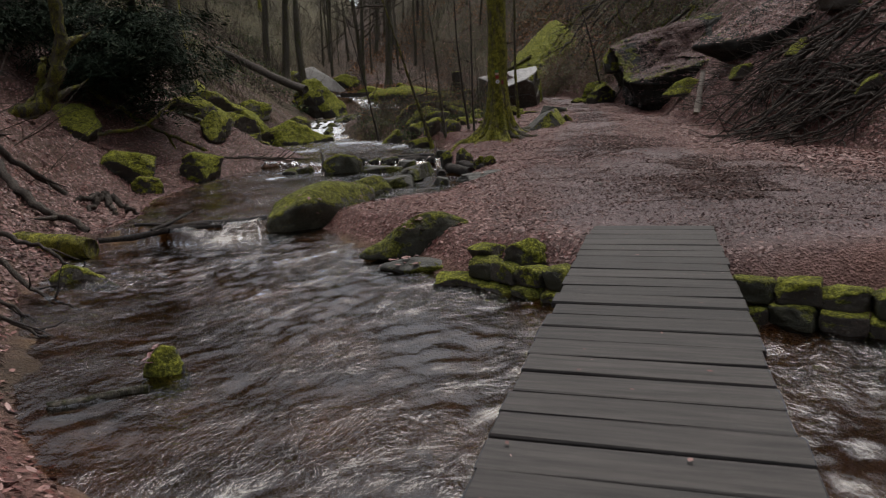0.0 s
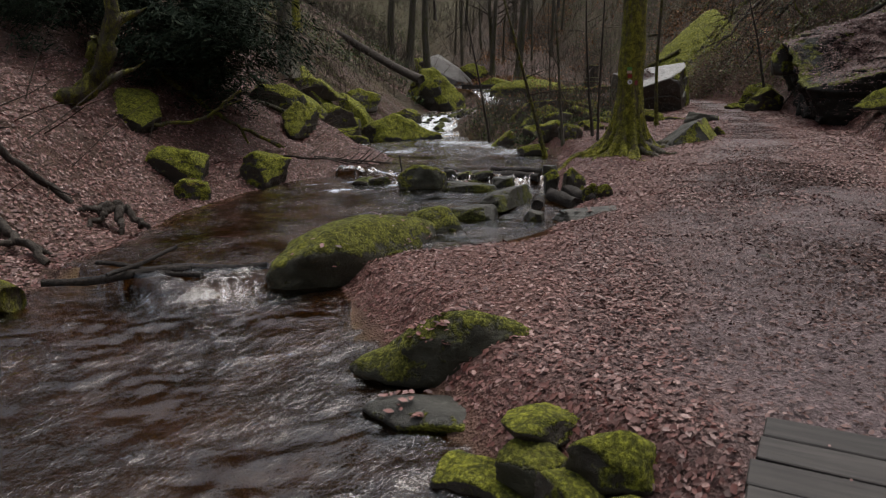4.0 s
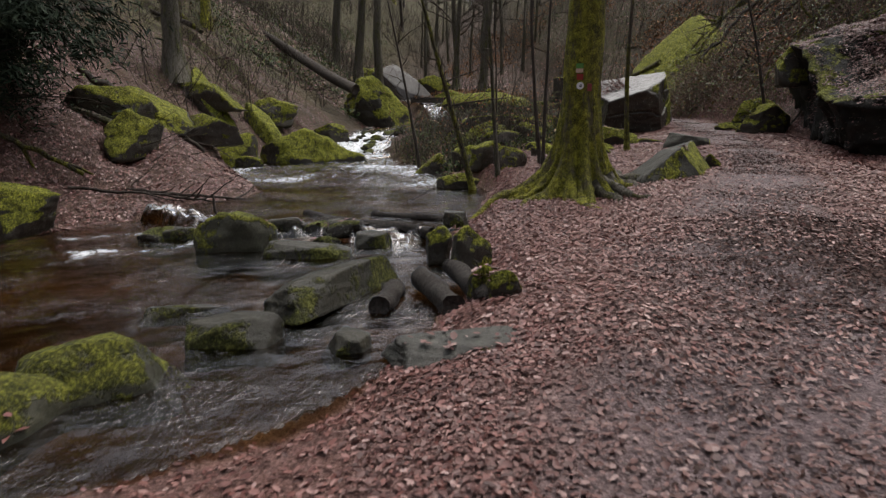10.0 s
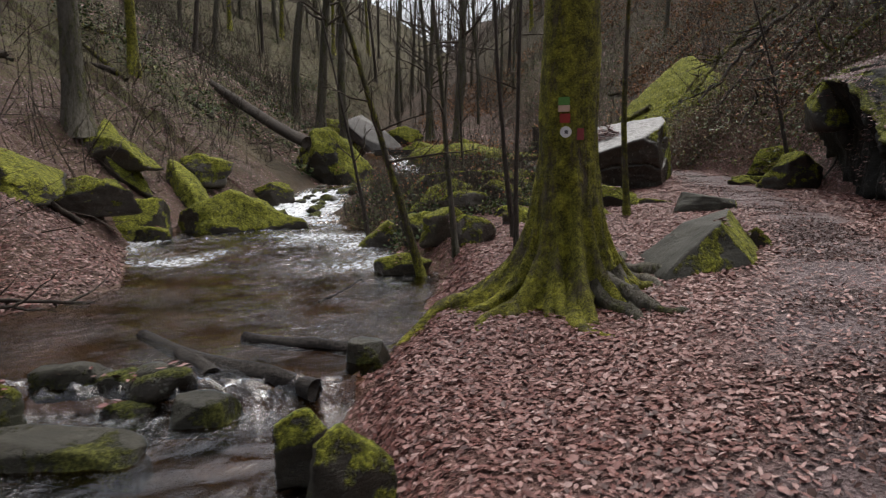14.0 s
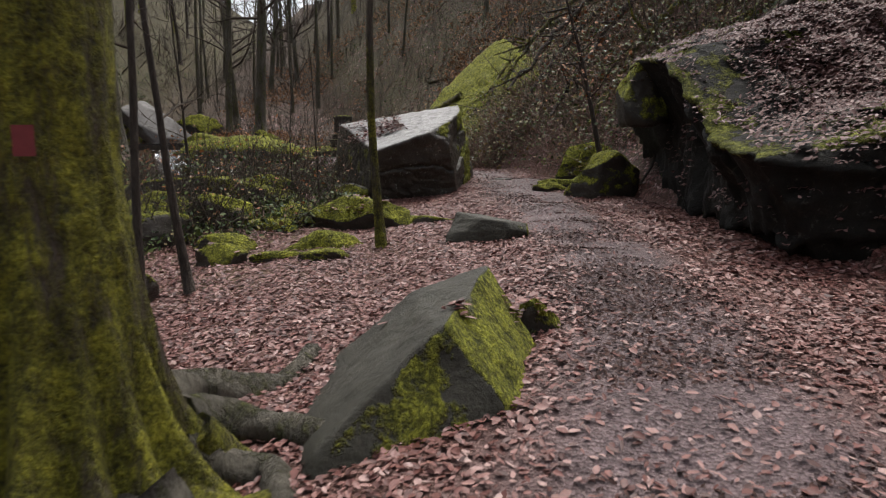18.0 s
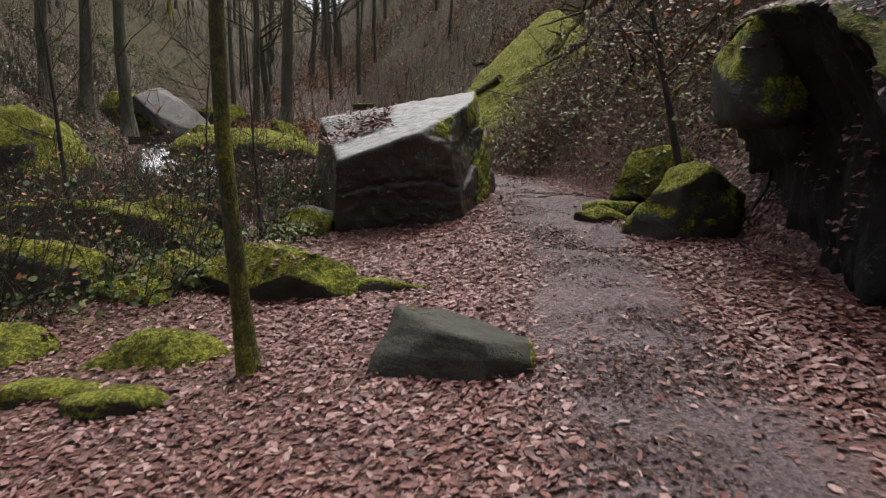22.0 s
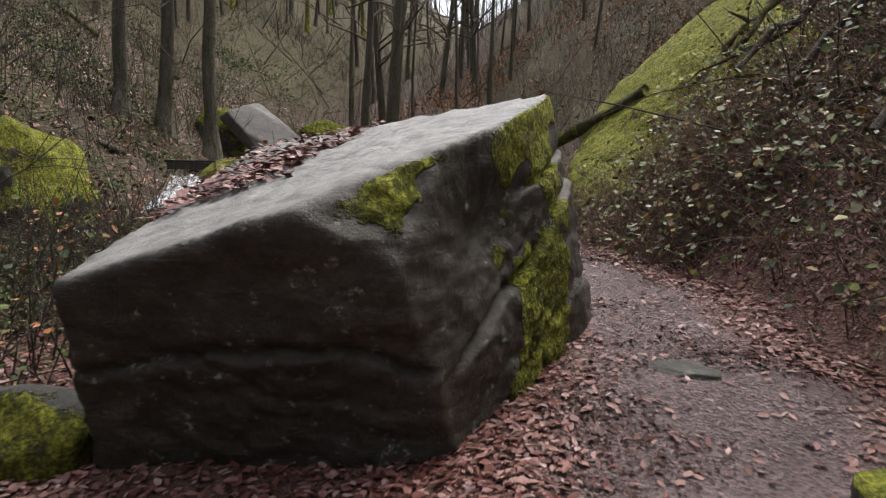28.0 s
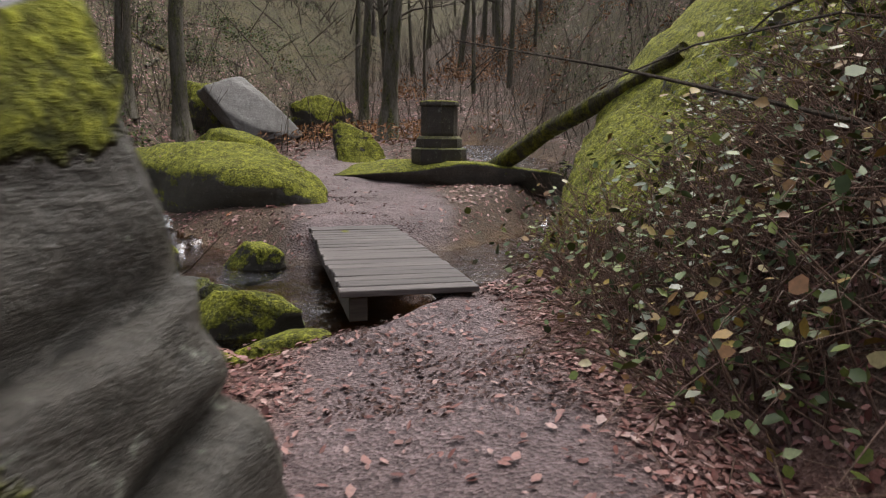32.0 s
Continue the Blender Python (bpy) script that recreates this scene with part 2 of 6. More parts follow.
def leaf_mat(name, stops, rough=0.6, spec=0.4):
    m, n, b = nodes_of(name, rough)
    rnd = n.nodes.new("ShaderNodeNewGeometry").outputs["Random Per Island"]
    col = ramp(n, rnd, stops)
    col = mixed(n, maths(n, "MULTIPLY_ADD", noise_tex(n, 60.0, 3, 0.6, world_place(n)), 1.0, -0.25), col, tuple(0.5 * c for c in stops[0][1]))
    n.links.new(col, b.inputs["Base Color"])
    b.inputs["Specular IOR Level"].default_value = spec
    return m


LITTER = leaf_mat("fallen_beech_leaves", [(0.0, (0.045, 0.013, 0.01)), (0.25, (0.12, 0.039, 0.03)), (0.55, (0.205, 0.08, 0.065)), (0.85, (0.315, 0.163, 0.14)), (1.0, (0.45, 0.305, 0.275))], 0.5, 0.35)
TRODDEN = leaf_mat("trodden_beech_leaves", [(0.0, (0.055, 0.022, 0.018)), (0.4, (0.115, 0.05, 0.042)), (0.8, (0.19, 0.1, 0.087)), (1.0, (0.32, 0.22, 0.2))], 0.55, 0.3)
BRAMBLE = leaf_mat("bramble_leaves", [(0.0, (0.025, 0.04, 0.011)), (0.45, (0.075, 0.105, 0.022)), (0.68, (0.17, 0.2, 0.035)), (0.76, (0.26, 0.27, 0.22)), (0.85, (0.28, 0.19, 0.035)), (1.0, (0.2, 0.09, 0.04))], 0.5, 0.3)
FERN = leaf_mat("low_green_plants", [(0.0, (0.02, 0.04, 0.012)), (0.5, (0.06, 0.09, 0.022)), (0.85, (0.13, 0.15, 0.04)), (1.0, (0.2, 0.1, 0.05))], 0.6, 0.2)
YEW = leaf_mat("yew_needles", [(0.0, (0.01, 0.018, 0.01)), (0.6, (0.026, 0.042, 0.024)), (1.0, (0.055, 0.075, 0.045))], 0.8, 0.12)
ORANGE = leaf_mat("orange_beech_leaves", [(0.0, (0.2, 0.06, 0.015)), (1.0, (0.4, 0.16, 0.05))], 0.6)


def ground_mat():
    m, n, b = nodes_of("forest_floor", 0.85)
    p = world_place(n)
    at = n.nodes.new("ShaderNodeAttribute")
    at.attribute_name = "gravel"
    wet = n.nodes.new("ShaderNodeAttribute")
    wet.attribute_name = "bed"
    mossy = n.nodes.new("ShaderNodeAttribute")
    mossy.attribute_name = "green"
    trod = n.nodes.new("ShaderNodeAttribute")
    trod.attribute_name = "mulch"
    big, mid, fine = noise_tex(n, 0.9, 5, 0.6, p), noise_tex(n, 7.0, 6, 0.7, p), noise_tex(n, 70.0, 4, 0.75, p)
    vor = add(n, "ShaderNodeTexVoronoi", Scale=46.0)
    n.links.new(p, vor.inputs["Vector"])
    leaf = mixed(n, fine, ramp(n, vor.outputs["Color"], [(0.15, (0.036, 0.022, 0.014)), (0.5, (0.1, 0.064, 0.042)), (0.85, (0.19, 0.125, 0.085))]), ramp(n, mid, [(0.3, (0.026, 0.018, 0.012)), (0.7, (0.1, 0.068, 0.045))]))
    soil = ramp(n, mid, [(0.3, (0.03, 0.022, 0.016)), (0.7, (0.09, 0.065, 0.045))])
    leaf = mixed(n, ramp(n, big, [(0.4, (0, 0, 0)), (0.62, (1, 1, 1))]), soil, leaf)
    mulch = mixed(n, fine, ramp(n, vor.outputs["Color"], [(0.15, (0.065, 0.029, 0.023)), (0.5, (0.155, 0.08, 0.066)), (0.85, (0.26, 0.155, 0.135))]), ramp(n, mid, [(0.3, (0.055, 0.026, 0.021)), (0.7, (0.165, 0.085, 0.068))]))
    leaf = mixed(n, trod.outputs["Fac"], leaf, mulch)
    green = mixed(n, fine, (0.03, 0.045, 0.008), (0.12, 0.135, 0.025))
    leaf = mixed(n, maths(n, "MULTIPLY", mossy.outputs["Fac"], ramp(n, mid, [(0.42, (0, 0, 0)), (0.55, (1, 1, 1))])), leaf, green)
    grit = mixed(n, fine, ramp(n, mid, [(0.3, (0.075, 0.053, 0.053)), (0.7, (0.205, 0.15, 0.152))]), ramp(n, vor.outputs["Color"], [(0.2, (0.062, 0.043, 0.043)), (0.9, (0.33, 0.245, 0.245))]))
    grit = mixed(n, ramp(n, big, [(0.4, (0, 0, 0)), (0.75, (0.6, 0.6, 0.6))]), grit, (0.034, 0.022, 0.02))
    col = mixed(n, at.outputs["Fac"], leaf, grit)
    bed = mixed(n, mid, (0.045, 0.026, 0.013), ramp(n, big, [(0.42, (0.06, 0.038, 0.02)), (0.62, (0.26, 0.16, 0.075))]))
    n.links.new(mixed(n, wet.outputs["Fac"], col, bed), b.inputs["Base Color"])
    rr = n.nodes.new("ShaderNodeMapRange")
    n.links.new(at.outputs["Fac"], rr.inputs[0])
    rr.inputs["To Min"].default_value, rr.inputs["To Max"].default_value = 0.85, 0.42
    n.links.new(rr.outputs[0], b.inputs["Roughness"])
    bump(n, b, maths(n, "ADD", maths(n, "MULTIPLY", fine, 0.6), maths(n, "ADD", mid, vor.outputs["Distance"])), 0.9, 0.03)
    return m


def water_mat():
    """Clear tinted water that mirrors the sky at its surface, with foam where it breaks."""
    m, n, b = nodes_of("stream_water", 0.6)
    p = world_place(n)
    foam = n.nodes.new("ShaderNodeAttribute")
    foam.attribute_name = "foam"
    rip, swirl = noise_tex(n, 15.0, 3, 0.6, p), noise_tex(n, 1.1, 3, 0.6, p)
    way = n.nodes.new("ShaderNodeMapping")
    way.inputs["Rotation"].default_value = (0, 0, radians(25))
    way.inputs["Scale"].default_value = (1.0, 0.55, 1.0)
    n.links.new(p, way.inputs[0])
    streak = noise_tex(n, 12.0, 6, 0.75, way.outputs[0])
    white = ramp(n, maths(n, "MULTIPLY", foam.outputs["Fac"], maths(n, "MULTIPLY_ADD", streak, 3.0, -0.7)), [(0.28, (0, 0, 0)), (0.75, (0.92, 0.92, 0.92))])
    calm = ramp(n, swirl, [(0.4, (0.15, 0.15, 0.15)), (0.6, (1, 1, 1))])
    k = add(n, "ShaderNodeBump", Strength=0.8, Distance=0.045)
    n.links.new(maths(n, "ADD", maths(n, "MULTIPLY", rip, calm), maths(n, "MULTIPLY", streak, foam.outputs["Fac"])), k.inputs["Height"])
    clear = n.nodes.new("ShaderNodeBsdfTransparent")
    clear.inputs["Color"].default_value = (0.52, 0.4, 0.27, 1)
    gloss = add(n, "ShaderNodeBsdfGlossy", Roughness=0.04)
    gloss.inputs["Color"].default_value = (1, 1, 1, 1)
    fres = add(n, "ShaderNodeFresnel", IOR=1.53)
    n.links.new(k.outputs[0], gloss.inputs["Normal"])
    n.links.new(k.outputs[0], fres.inputs["Normal"])
    body, whole = n.nodes.new("ShaderNodeMixShader"), n.nodes.new("ShaderNodeMixShader")
    n.links.new(fres.outputs[0], body.inputs[0])
    n.links.new(clear.outputs[0], body.inputs[1])
    n.links.new(gloss.outputs[0], body.inputs[2])
    b.inputs["Base Color"].default_value = (0.8, 0.83, 0.85, 1)
    n.links.new(k.outputs[0], b.inputs["Normal"])
    n.links.new(white, whole.inputs[0])
    n.links.new(body.outputs[0], whole.inputs[1])
    n.links.new(b.outputs[0], whole.inputs[2])
    n.links.new(whole.outputs[0], n.nodes["Material Output"].inputs["Surface"])
    return m


GROUND, WATER = ground_mat(), water_mat()


def wood_mat(name, low, high, axis=0):
    m, n, b = nodes_of(name, 0.6)
    tc = n.nodes.new("ShaderNodeTexCoord")
    info = n.nodes.new("ShaderNodeObjectInfo")
    mp = n.nodes.new("ShaderNodeMapping")
    mp.inputs["Scale"].default_value = (0.25, 3, 3) if axis == 0 else (3, 0.25, 3)
    n.links.new(tc.outputs["Object"], mp.inputs[0])
    off = n.nodes.new("ShaderNodeVectorMath")
    off.operation = "ADD"
    n.links.new(mp.outputs[0], off.inputs[0])
    n.links.new(maths(n, "MULTIPLY", info.outputs["Random"], 50.0), off.inputs[1])
    g = noise_tex(n, 9.0, 6, 0.7, off.outputs[0])
    stain = noise_tex(n, 1.4, 4, 0.6, world_place(n))
    col = mixed(n, stain, ramp(n, g, [(0.3, low), (0.7, high)]), ramp(n, g, [(0.3, tuple(c * 0.6 for c in low)), (0.7, tuple(c * 0.8 for c in high))]))
    hs = n.nodes.new("ShaderNodeHueSaturation")
    n.links.new(col, hs.inputs["Color"])
    n.links.new(maths(n, "MULTIPLY_ADD", info.outputs["Random"], 0.4, 0.6), hs.inputs["Value"])
    n.links.new(hs.outputs[0], b.inputs["Base Color"])
    bump(n, b, g, 0.5, 0.006)
    return m


PLANK = wood_mat("dark_weathered_planks", (0.011, 0.0095, 0.0085), (0.07, 0.061, 0.055))
PLANK_PALE = wood_mat("pale_weathered_planks", (0.06, 0.05, 0.047), (0.17, 0.145, 0.135))
BEAM = wood_mat("dark_beams", (0.03, 0.024, 0.018), (0.09, 0.07, 0.055))

# ---- the lie of the land ----
STREAM = [(20, -2, -0.6, 2.5), (9, 1, -0.43, 2.3), (4, 2.4, -0.36, 2.15), (0.7, 3.35, -0.32, 2.0), (-1.15, 5.15, -0.3, 1.82), (-2.6, 7.4, -0.27, 1.85), (-3.4, 9.2, -0.22, 1.5), (-3.55, 9.8, -0.02, 1.25),
          (-3.6, 11, 0, 1.25), (-3.2, 12.3, 0.0, 2.0), (-2.7, 13.5, 0.01, 2.8), (-2.6, 15, 0.03, 2.9), (-2.7, 16.45, 0.05, 2.6), (-2.6, 17.0, 0.19, 2.4), (-2.0, 19.5, 0.2, 1.9), (-2.2, 21.5, 0.21, 1.9),
          (-3.8, 24.5, 0.22, 2.2), (-5.1, 27, 0.24, 2.5), (-5.7, 29.5, 0.28, 1.5), (-5.8, 31, 0.45, 1.1), (-5.8, 32.5, 0.85, 0.9), (-5.6, 34.5, 1.05, 0.9), (-4.6, 36.3, 1.22, 0.9), (-3.2, 37.4, 1.4, 0.9),
          (-3.6, 38.9, 1.72, 0.8), (-4.3, 40.5, 2.1, 0.8), (-5.2, 42.5, 2.3, 0.7), (-7, 46, 2.5, 0.6)]
BRANCH = [(-3.0, 38.3, 1.64, 0.45), (-2.2, 37.5, 1.44, 0.6), (-1.2, 36.5, 1.34, 1.0), (-0.3, 35.7, 1.34, 1.35), (1.2, 34.8, 1.35, 1.45), (2.3, 36.4, 1.37, 1.0), (3.2, 38.2, 1.38, 0.6), (3.9, 40.5, 1.42, 0.6), (3.9, 43.2, 1.9, 0.7), (2.6, 46, 1.98, 1.1), (0.6, 50, 2.1, 1.2), (-2.0, 55, 2.45, 1.1)]


def stream_field(x, y):
    """Distance from the stream's middle line over its half width, water level, half width and fall, at the nearest place."""
    best = np.full(x.shape, 1e9)
    dist, level, half, fall = (np.zeros(x.shape) for _ in range(4))
    for line in (STREAM, BRANCH):
        for (x0, y0, z0, h0), (x1, y1, z1, h1) in zip(line, line[1:]):
            dx, dy = x1 - x0, y1 - y0
            t = np.clip(((x - x0) * dx + (y - y0) * dy) / (dx * dx + dy * dy), 0, 1)
            d = np.hypot(x - x0 - t * dx, y - y0 - t * dy)
            h = h0 + t * (h1 - h0)
            near = d - h < best
            best = np.where(near, d - h, best)
            dist, level, half = np.where(near, d, dist), np.where(near, z0 + t * (z1 - z0), level), np.where(near, h, half)
            fall = np.where(near, abs(z1 - z0) / math.hypot(dx, dy), fall)
    return dist, level, half, fall


PATH_Z = ([-30, 0, 5.3, 7.5, 10, 12, 14.4, 16, 18, 20, 22.4, 24, 27, 31, 33, 36, 40, 44, 50, 70, 150], [0.0, 0.08, 0.2, 0.15, 0.18, 0.22, 0.33, 0.42, 0.62, 0.8, 0.98, 1.1, 1.18, 1.5, 1.6, 1.66, 1.9, 2.1, 2.5, 4, 14])
PATH_L = ([-10, 0, 5.5, 8, 10, 12, 14, 16, 19.6, 21, 23, 26, 28, 30, 31, 32.2, 33.6, 35, 37, 39, 42, 46, 60], [-2.5, -0.9, 0.9, 1.0, 1.1, 1.6, 1.9, 2.4, 3.5, 3.9, 4.4, 4.4, 4.4, 4.5, 4.3, 3.3, 3.0, 2.6, 1.0, -0.4, -2.0, -4, -8])
PATH_R = ([-10, 0, 5.5, 8, 12, 16, 19, 21, 23, 26, 28, 30, 32, 33, 34, 36, 37, 39, 42, 46, 60], [-1.0, 0.9, 5.5, 6.5, 5.5, 4.6, 4.7, 5.0, 5.45, 5.4, 5.7, 5.9, 5.1, 4.6, 4.15, 3.2, 2.6, 2.3, 0.5, -1.5, -6])
FOOT_R = ([-30, 8, 12, 14, 15.8, 18, 20, 21.5, 24, 26.5, 28, 30, 32, 34, 38, 42, 45, 50, 56, 62, 70, 90], [9, 8.6, 8.2, 7.6, 6.8, 6.4, 6.5, 6.9, 7.0, 6.9, 6.6, 6.3, 5.7, 4.9, 4.9, 5.4, 4.9, 3.0, 1.0, -1.5, -4, -8])
FOOT_L = ([-30, 0, 3, 4.4, 7.7, 10, 14, 16.5, 18, 20, 21.4, 24, 27, 29, 32, 36, 40, 46, 60], [-4, -1.7, -1.75, -2.8, -5.0, -5.1, -5.9, -5.7, -5.0, -3.9, -4.2, -6.0, -7.6, -7.2, -6.8, -6.6, -6.2, -8, -11])
SHELF_L = ([-30, 0, 10, 14, 16, 18, 20, 23, 25, 70], [3, 1.5, 0.8, 0.9, 1.5, 2.4, 3.2, 1.6, 0.4, 0.4])


def land(x, y, rough=True):
    x, y = np.asarray(x, float), np.asarray(y, float)
    z0 = np.interp(y, *PATH_Z)
    dist, level, half, fall = stream_field(x, y)
    z = z0 - (0.1 - 0.05 * step01(13, 11, y)) * np.clip(np.interp(y, *PATH_L) - x, 0, 6)
    right = np.clip(x - np.interp(y, *FOOT_R), 0, None)
    z = z + 0.85 * np.clip(right, 0, 14) + 0.45 * np.clip(right - 14, 0, 40) - 0.5 * np.exp(-right) + 0.5 * np.where(right > 0, 1, np.exp(-right))
    left = np.clip(np.interp(y, *FOOT_L) - x, 0, None)
    shelf = np.interp(y, *SHELF_L)
    rise = 0.2 * np.minimum(left, shelf) + 0.72 * np.clip(left - shelf, 0, 16) + 0.4 * np.clip(left - shelf - 16, 0, 40)
    bank = step01(0.0, 0.6, left)
    z = z * (1 - bank) + (np.minimum(level + 0.12, z) + rise) * bank
    z = z + 0.45 * np.exp(-(((x + 0.2) / 1.6) ** 2 + ((y - 27.8) / 2.6) ** 2))
    z = z + 0.2 * np.clip(y - 56, 0, 75)
    back = np.clip(-8 - y, 0, 60)
    z = z + 0.25 * back
    if rough:
        wild = np.clip(np.maximum(right, left) / 2, 0, 1)
        z = z + 0.05 * fbm(x * 1.1, y * 1.1, 3) + wild * (0.28 * fbm(x * 0.45, y * 0.45, 9) + 0.09 * fbm(x * 1.8, y * 1.8, 15))
    edge = dist - half
    bed = level - 0.06 - 0.2 * np.clip(1 - (dist / half) ** 2, 0, 1) + (0.05 * fbm(x * 2.2, y * 2.2, 21) if rough else 0)
    rim = step01(0.0, 0.75, edge + 0.12 * vnoise(x * 1.7, y * 1.7, 5))
    return np.where(edge < -0.3, bed, bed * (1 - rim) + z * rim)


def graded(lo, hi, fine, far_lo, far_hi):
    """Even steps from lo to hi, growing steps beyond."""
    mid = list(np.arange(lo, hi, fine))
    out, s = [], fine
    v = mid[-1]
    while v < far_hi:
        s *= 1.07
        v += s
        out.append(v)
    inn, s, v = [], fine, lo
    while v > far_lo:
        s *= 1.07
        v -= s
        inn.append(v)
    return np.array(inn[::-1] + mid + out)


def grid_mesh(xs, ys):
    gx, gy = np.meshgrid(xs, ys)
    i = np.arange(len(xs) * len(ys)).reshape(len(ys), len(xs))
    quads = np.stack([i[:-1, :-1], i[:-1, 1:], i[1:, 1:], i[1:, :-1]], -1).reshape(-1, 4)
    return gx.ravel(), gy.ravel(), quads


def gravel_at(x, y):
    w = 0.5 * fbm(x * 0.9, y * 0.9, 31)
    l, r = np.interp(y, *PATH_L), np.interp(y, *PATH_R)
    e = 0.3 + 0.7 * step01(24, 14, y)
    g = step01(-e, e, x - l + w * e) * step01(-e * 0.8, e * 0.8, r - x + w * e) * step01(50, 44, y)
    g = np.where((y < 6.2), g * step01(5.2, 6.2, y), g)
    return g


def float_attribute(ob, name, values):
    a = ob.data.attributes.new(name, "FLOAT", "POINT")
    a.data.foreach_set("value", np.asarray(values, np.float32))


gx, gy, quads = grid_mesh(graded(-12, 11, 0.14, -260, 260), graded(-1, 46, 0.14, -200, 420))
gz = land(gx, gy)
ground = link_mesh("ground", np.stack([gx, gy, gz], 1), quads, GROUND)
tagged(ground, "forest floor of soil, leaf litter and a trodden gravel path", "ground", kind="structure")
sd, sl, sh, sf = stream_field(gx, gy)
float_attribute(ground, "gravel", gravel_at(gx, gy))
corridor = np.clip(np.minimum(gx + 3.2 - 4.2 * step01(24.5, 27, gy), np.interp(gy, *FOOT_R) + 0.5 - gx) / 0.6, 0, 1) * step01(37, 34, gy)
corridor = corridor + 0.4 * np.clip((-3.2 - gx) / 0.6, 0, 1) * step01(33, 27, gy) + 0.4 * np.clip((gx - np.interp(gy, *FOOT_R) - 0.5) / 0.6, 0, 1) * step01(26, 20, gy)
float_attribute(ground, "mulch", np.clip(corridor, 0, 1))
float_attribute(ground, "bed", 1 - step01(0.02, 0.3, sd - sh))
green_mask = np.exp(-(((gx + 1.0) / 3.0) ** 2 + ((gy - 27.5) / 5.0) ** 2)) + 0.45 * np.clip((gx - np.interp(gy, *FOOT_R)) / 2, 0, 0.8) * step01(22, 30, gy) + 0.55 * np.clip((np.interp(gy, *FOOT_L) - gx) / 4, 0, 1) * step01(20, 32, gy)
float_attribute(ground, "green", np.clip(green_mask, 0, 1))

# water: one sheet that follows the fall of the stream
wx, wy, wq = grid_mesh(np.arange(-8.6, 12, 0.05), np.concatenate([np.arange(-1.5, 18, 0.05), np.arange(18, 56, 0.08)]))
wd, wl, wh, wf = stream_field(wx, wy)
ins = (wd < wh + 0.25)[wq].all(1)
wq = wq[ins]
used = np.unique(wq)
back = np.full(len(wx), -1)
back[used] = np.arange(len(used))
wx, wy, wl, wf, wd, wh = wx[used], wy[used], wl[used], wf[used], wd[used], wh[used]
# reaches with more ripples, and with foam that partly imitates bright sky reflections
ripple_glint = step01(20.5, 23, wy) * step01(31, 29, wy) + step01(33, 34, wy) * step01(44, 43, wy) * 0.15
rush = np.clip(wf * 6 + 0.28 * ripple_glint, 0, 1) * np.where((wy > 8.6) & (wy < 10.4), 0.25, 1.0)
near_bridge = step01(11, 8, wy) * 0.4
wz = wl + (0.004 + 0.05 * rush + 0.03 * near_bridge * np.clip(0.7 + fbm(wx * 0.8, wy * 0.8, 47), 0.2, 1)) * fbm(wx * 7.5 - wy * 2.5, wy * 6.8, 41, 2) + 0.05 * rush * fbm(wx * 9, wy * 9, 44)
downstream, crosswise = 0.72 * wx - 0.69 * wy, 0.69 * wx + 0.72 * wy
wz = wz + 0.016 * (0.12 + 0.88 * step01(-2.4, -0.4, wx) * (1 - 0.8 * step01(0.9, 1.6, wx))) * step01(10.5, 8.5, wy) * np.clip(0.75 + 0.8 * fbm(wx * 0.6, wy * 0.6, 48), 0.1, 1.2) * (fbm(downstream * 8.5 + 0.9 * vnoise(wx * 1.5, wy * 1.5, 49), crosswise * 4.2, 50, 2))
wz = wz + 0.006 * step01(12, 13, wy) * step01(24, 20, wy) * np.clip(fbm(wx * 0.7, wy * 0.7, 51), 0, 1) * fbm(wx * 6, wy * 9, 52, 2)
water = link_mesh("water", np.stack([wx, wy, wz], 1), back[wq], WATER)
tagged(water, "shallow brown woodland stream with small white riffles", "stream", kind="structure")


def streak_of(ax, ay, bx, by, width):
    """One along a short line in the water, falling off to nothing beside it."""
    t = np.clip(((wx - ax) * (bx - ax) + (wy - ay) * (by - ay)) / ((bx - ax) ** 2 + (by - ay) ** 2), 0, 1)
    return np.exp(-(np.hypot(wx - ax - t * (bx - ax), wy - ay - t * (by - ay)) / width) ** 2)


white_water = (0.6 * streak_of(-4.3, 15.3, -3.2, 16.6, 0.35) + 0.45 * streak_of(-4.9, 16.4, -4.1, 17.0, 0.25)) * np.clip(0.55 + 0.8 * fbm(wx * 2.6, wy * 2.6, 53), 0, 1) + 0.25 * streak_of(-5.0, 9.2, -4.2, 9.1, 0.2) + 0.1 * streak_of(-3.9, 9.4, -2.8, 9.8, 0.14) + 0.3 * streak_of(-1.9, 16.6, -0.7, 16.9, 0.25) + 0.7 * streak_of(-6.2, 29.4, -5.9, 33.0, 0.8) + 0.55 * streak_of(-2.9, 38.2, -1.6, 37.0, 0.25) + 0.2 * streak_of(-5.6, 34.0, -3.4, 37.4, 0.4) + 0.28 * streak_of(-3.4, 37.6, -4.3, 40.5, 0.35)
# the last foam term also whitens the water in place of reflected sky
float_attribute(water, "foam", np.clip(np.clip(wf * 3.6, 0, 0.75) * (0.62 + 0.38 * vnoise(wx * 1.9, wy * 0.8, 6)) * np.where((wy > 16) & (wy < 18), 0.4, np.where((wy > 8.8) & (wy < 10.2), 0.2, 1.0)) + white_water + ripple_glint * (0.3 + 0.25 * vnoise(wx * 1.3, wy * 0.7, 9)), 0, 0.9) + 0.04)

# ---- rocks ----
ICO = {}


